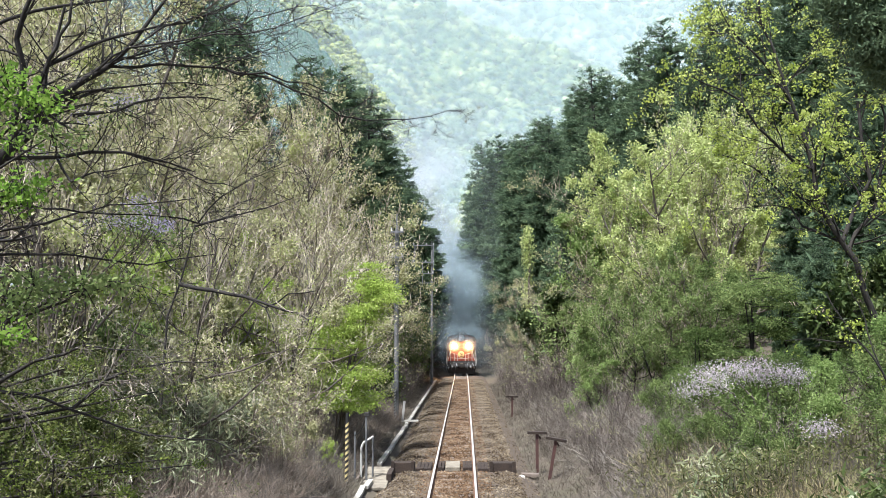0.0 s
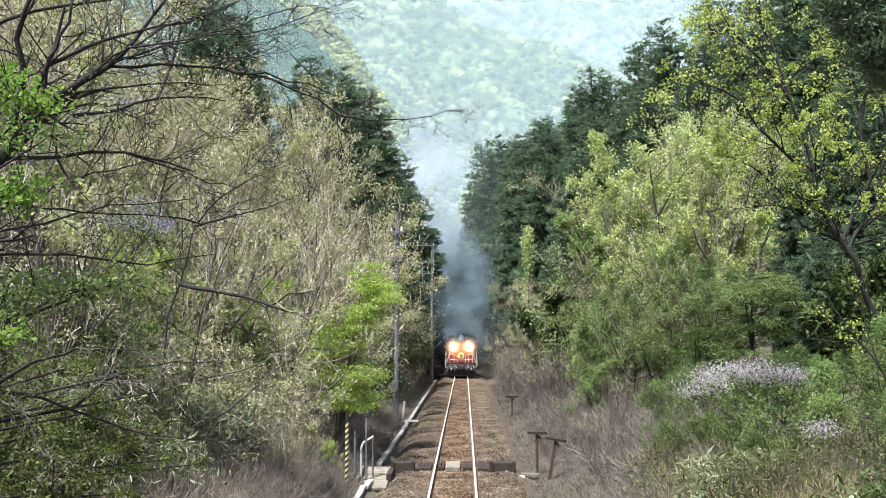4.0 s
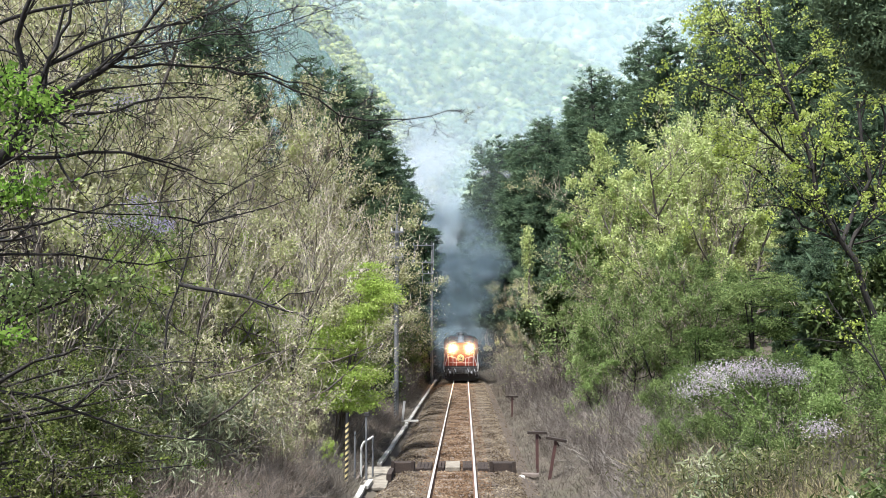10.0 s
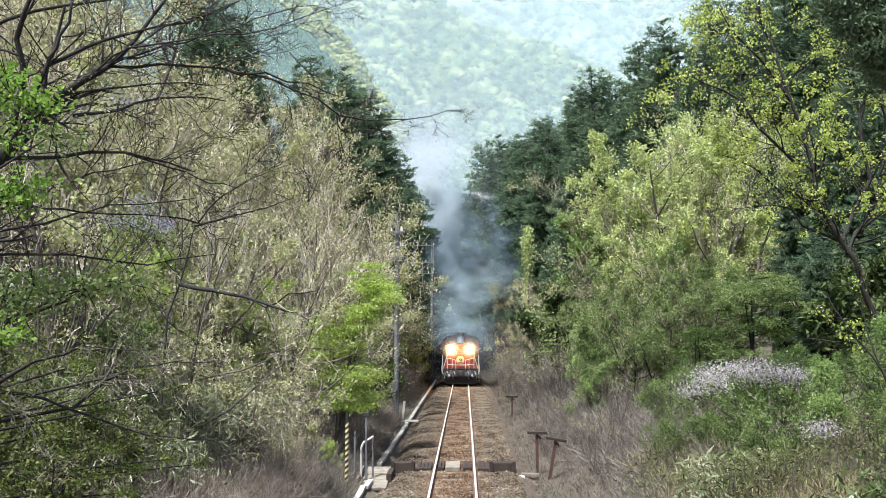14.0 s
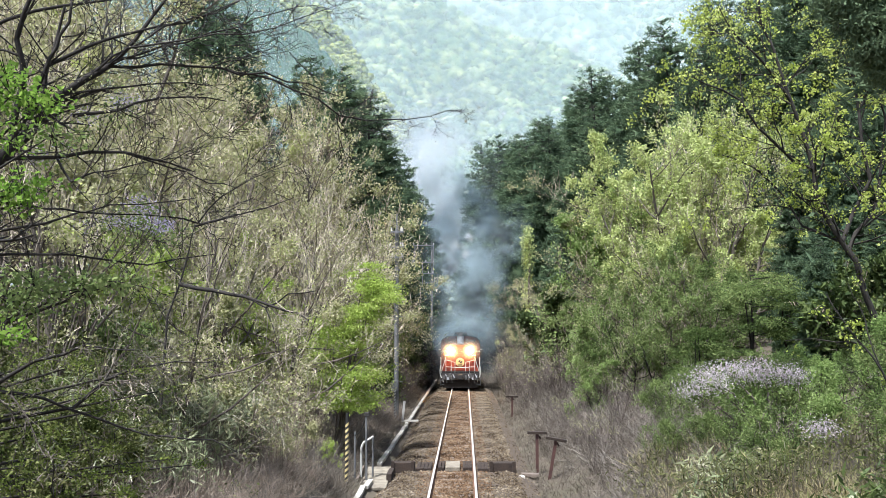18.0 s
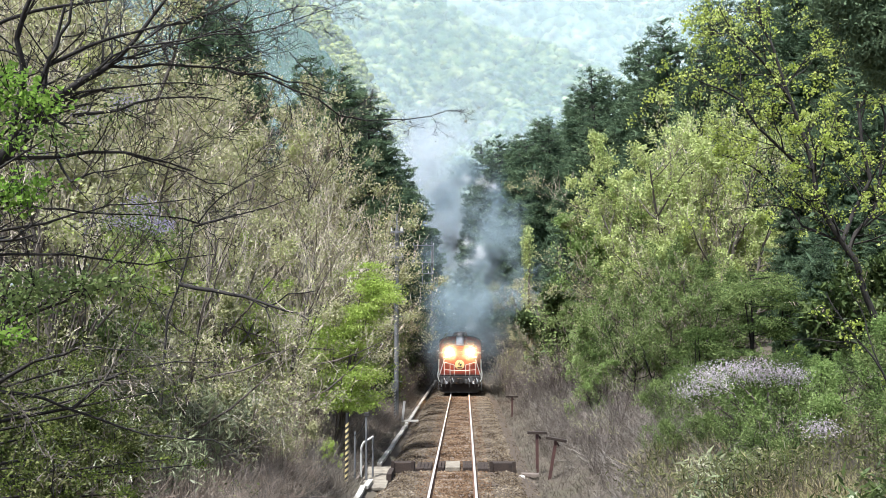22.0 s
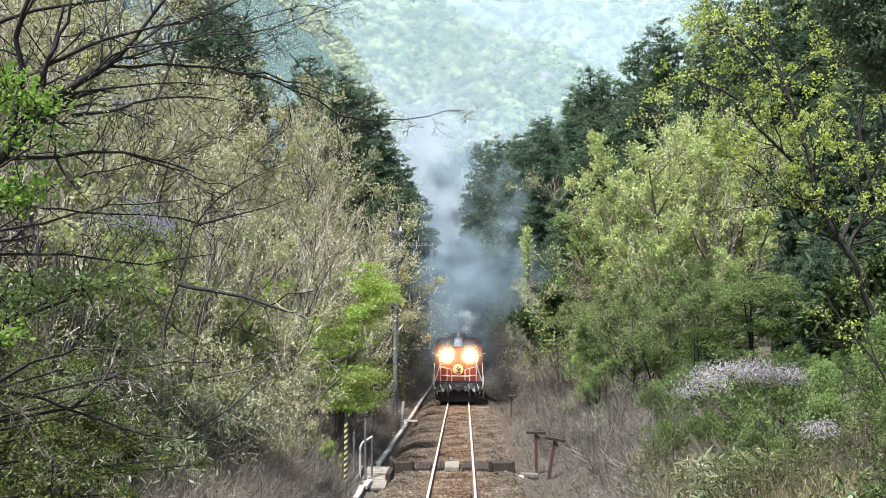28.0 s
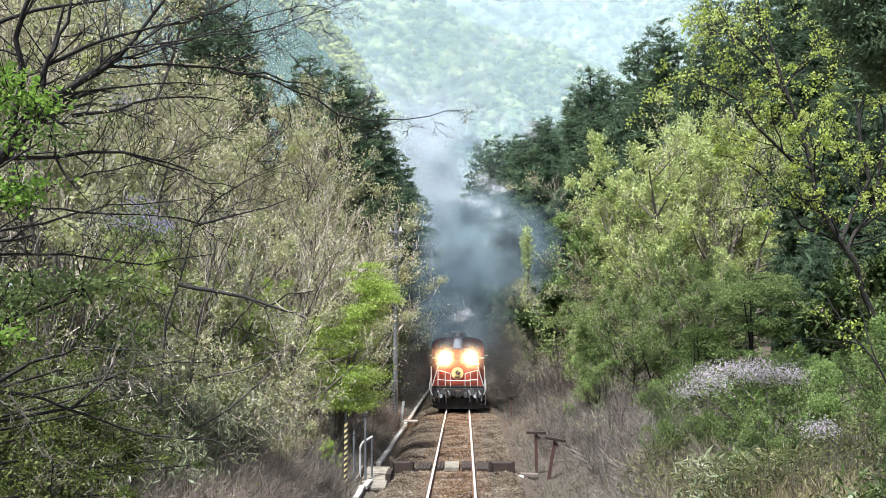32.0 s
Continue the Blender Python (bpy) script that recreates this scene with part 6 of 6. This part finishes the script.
def lamp_bloom():
    """Soft discs added before the headlamps; lit by them, they imitate lens bloom."""
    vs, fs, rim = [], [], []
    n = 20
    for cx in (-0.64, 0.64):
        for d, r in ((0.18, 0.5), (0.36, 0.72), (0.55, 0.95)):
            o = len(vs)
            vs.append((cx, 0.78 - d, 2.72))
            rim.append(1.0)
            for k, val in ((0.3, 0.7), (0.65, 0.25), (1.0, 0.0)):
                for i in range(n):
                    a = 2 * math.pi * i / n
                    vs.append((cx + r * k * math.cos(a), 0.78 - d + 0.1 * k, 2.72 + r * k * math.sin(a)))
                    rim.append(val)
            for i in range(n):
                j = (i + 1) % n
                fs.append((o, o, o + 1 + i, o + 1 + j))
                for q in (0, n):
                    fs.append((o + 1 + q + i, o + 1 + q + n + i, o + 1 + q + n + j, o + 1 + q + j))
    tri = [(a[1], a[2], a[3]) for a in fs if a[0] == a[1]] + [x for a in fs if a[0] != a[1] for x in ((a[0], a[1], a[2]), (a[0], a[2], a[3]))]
    me = poly_mesh("lamp_bloom", vs, tri, M_LAMPBLOOM, True)
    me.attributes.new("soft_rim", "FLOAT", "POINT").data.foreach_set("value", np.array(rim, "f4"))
    return tagged(new("lamp_bloom", me), "soft discs added before the headlamps to imitate their bloom", "haze", kind="stuff")


bloom_front = lamp_bloom()


def loco_y(t):
    """The front of the locomotive: it labours up the grade at a walking pace."""
    return 83.0 - 1.2 * t


def loco_pose(t):
    return pose(0, loco_y(t), float(trackz(loco_y(t))), -0.75)


# ---- smoke ----
def smoke_mesh(seed, flakes, spread_r, flake_r, mat, squash=0.8):
    """A cloudlet of soft-edged flakes."""
    rng = np.random.default_rng(seed)
    c = rng.normal(0, spread_r, (flakes, 3)) * np.array([1, 1, squash])
    n = unit(rng.normal(size=(flakes, 3)))
    h = np.where(np.abs(n[:, 2:3]) > 0.8, np.array([[1.0, 0, 0]]), np.array([[0, 0, 1.0]]))
    u = unit(np.cross(n, h))
    w = np.cross(n, u)
    ang = np.arange(7) * 2 * np.pi / 7
    r = flake_r * rng.uniform(0.6, 1.35, flakes)
    ring = c[:, None] + (u[:, None] * np.cos(ang)[None, :, None] + w[:, None] * np.sin(ang)[None, :, None]) * r[:, None, None] * rng.uniform(0.75, 1.2, (flakes, 7, 1))
    mid = (c + n * r[:, None] * 0.25)[:, None]
    v = np.concatenate([mid, ring], 1).reshape(-1, 3)
    i = np.arange(7)
    f = np.stack([0 * i, i + 1, (i + 1) % 7 + 1], 1)
    faces = ((np.arange(flakes) * 8)[:, None, None] + f[None]).reshape(-1, 3)
    me = poly_mesh("smoke", v, faces, mat, True)
    at = me.attributes.new("soft_rim", "FLOAT", "POINT")
    at.data.foreach_set("value", np.tile(np.array([1, 0, 0, 0, 0, 0, 0, 0], "f4"), flakes))
    return me


GREY = [smoke_mesh(100 + k, 40, 0.75, 1.15, M_SMOKEDARK) for k in range(4)]
PALE = [smoke_mesh(105 + k, 40, 0.8, 1.25, M_SMOKE) for k in range(4)]
SOOT = [smoke_mesh(110 + k, 36, 0.5, 0.75, M_SOOT) for k in range(4)]
STEAM = [smoke_mesh(120 + k, 26, 0.22, 0.34, M_STEAM) for k in range(2)]
DUST = [smoke_mesh(140 + k, 36, 0.75, 1.2, M_DUST) for k in range(3)]
DRIFT = [smoke_mesh(130 + k, 40, 4.0, 5.0, M_DRIFT) for k in range(3)]
puffs = []
rs = random.Random(12)
te = -15.0
while te < 31.8:
    dark = te < 10 or te > 20.5
    thick = 0.5 if te > 23 else 0.75
    kind = "soot" if rs.random() < (0.34 if te > 26.3 else 0.4 if 23 < te < 24.5 else 0.18 if dark else 0.05) else "dark" if dark and rs.random() < thick else "pale"
    if te < -4:
        kind = "pale"
    me = rs.choice({"soot": SOOT, "dark": GREY, "pale": PALE}[kind])
    ob = new("smoke_puff", me)
    tagged(ob, {"soot": "black sooty puff of diesel smoke", "dark": "grey puff of diesel smoke", "pale": "thin pale puff of diesel smoke"}[kind], "smoke", "smoke puffs over the locomotive", "stuff")
    puffs.append((ob, te, rs.gauss(0, 1), rs.gauss(0, 1), rs.uniform(0.8, 1.2), rs.uniform(0, 360)))
    te += rs.uniform(0.15, 0.3) if te > 22.5 else rs.uniform(0.2, 0.36) if te < 4 else rs.uniform(0.26, 0.44)
for te0, many in ((5.2, 2), (10.5, 2), (15.9, 3), (18.6, 3), (20.05, 5), (23.5, 3), (27.6, 3), (29.25, 7), (31.6, 2)):
    for k in range(many):
        ob = tagged(new("steam_puff", STEAM[k % 2]), "small white puff of steam", "smoke", "steam puffs over the locomotive", "stuff")
        puffs.append((ob, te0 + 0.11 * k, rs.gauss(0, 0.9) + 1.2, rs.gauss(0, 1), 2.5, rs.uniform(0, 360)))
dust = []
for k in range(22):
    ob = tagged(new("dust_puff", rs.choice(DUST)), "thin brown dust stirred up beside the locomotive", "dust", "dust round the locomotive", "stuff")
    dust.append((ob, rs.choice((-1, 1)) * rs.uniform(1.6, 3.4), rs.uniform(3, 12), rs.uniform(0.9, 3.0), rs.uniform(0, 360)))
wisps = []
for k in range(3):
    ob = tagged(new("steam_wisp", rs.choice(STEAM)), "white wisp of steam trailing over the cab roof", "smoke", "steam wisps over the locomotive", "stuff")
    wisps.append((ob, 0.45 + 0.25 * k, 6.6 + 0.5 * k, 3.85 + 0.14 * k, 120 * k))
drifts = []
for k in range(14):
    ob = tagged(new("drifting_smoke", DRIFT[k % 3]), "thin pale smoke drifting up the valley", "smoke", "drifting smoke", "stuff")
    drifts.append((ob, (rs.uniform(-14, 4), rs.uniform(100, 145), rs.uniform(6, 31)), rs.uniform(0, 360)))


def puff_place(t, te, a, b, q, turn):
    """A puff waits in the engine until it leaves the stack, then rises, widens its path and drifts."""
    age = t - te
    y0 = loco_y(te) + 4.6
    if age <= 0:
        return pose(0, loco_y(t) + 6.2, float(trackz(loco_y(t))) + 2.3, 0, 0, turn)
    low = 0.62 if 15 < te < 23 and q < 2 else 1.0
    z = float(trackz(y0)) + (3.0 if q < 2 else 3.7) + q * low * (1.4 * age if age < 3 else 4.2 + 0.9 * (age - 3) ** 0.95)
    wide = 0.12 + (0.42 if te > 15 else 0.31) * age ** 0.8 + 0.0035 * age ** 2
    drift = (0.07 if te > 20 else 0.055) * age ** 2 / (1 + 0.08 * age) if te > 2 else 0.006 * age ** 2
    back = 0.2 * age + 0.06 * age ** 2 + b * wide * 0.7
    cx = float(trackx(y0 + back)) * 0.6
    return pose(cx + a * wide + drift, y0 + back, z, 6 * age, 0, turn + 9 * age * (1 if a > 0 else -1))


def motions():
    walk(loco, [(t, loco_pose(t)) for t in (0, 8, 16, 24, 32)])
    walk(bloom_front, [(t, loco_pose(t)) for t in (0, 8, 16, 24, 32)])
    for k, ws in enumerate(wheelsets):
        y = (1.3, 3.1, 9.3, 11.1)[k]
        walk(ws, [(t * 0.5, pose(0, y, 0.58, math.degrees(1.2 * t * 0.5 / 0.43))) for t in range(65)])
    for ob, te, a, b, q, turn in puffs:
        ts = sorted({0.0, 32.0, *(float(t) for t in range(0, 33, 4)), *(x for x in (te, te + 0.7, te + 1.5, te + 3.0) if 0 < x < 32)})
        walk(ob, [(t, puff_place(t, te, a, b, q, turn)) for t in ts])
    for ob, x, y, z, turn in dust:
        walk(ob, [(t, pose(x + 0.4 * math.sin(turn + 0.25 * t), loco_y(t) + y, float(trackz(loco_y(t))) + z + 0.3 * math.sin(turn + 0.3 * t), 0, 0, turn + 4 * t)) for t in range(0, 33, 4)])
    for ob, x, y, z, turn in wisps:
        walk(ob, [(t, pose(x + 0.15 * math.sin(turn + 1.1 * t), loco_y(t) + y, float(trackz(loco_y(t))) + z + 0.18 * math.sin(turn + 1.7 * t), 0, 0, turn + 20 * t)) for t in range(0, 33, 1)])
    for ob, (x, y, z), turn in drifts:
        walk(ob, [(t, pose(x + 0.05 * t, y, z + 0.2 * t, 0, 0, turn + 0.8 * t)) for t in (0, 16, 32)])


motions()
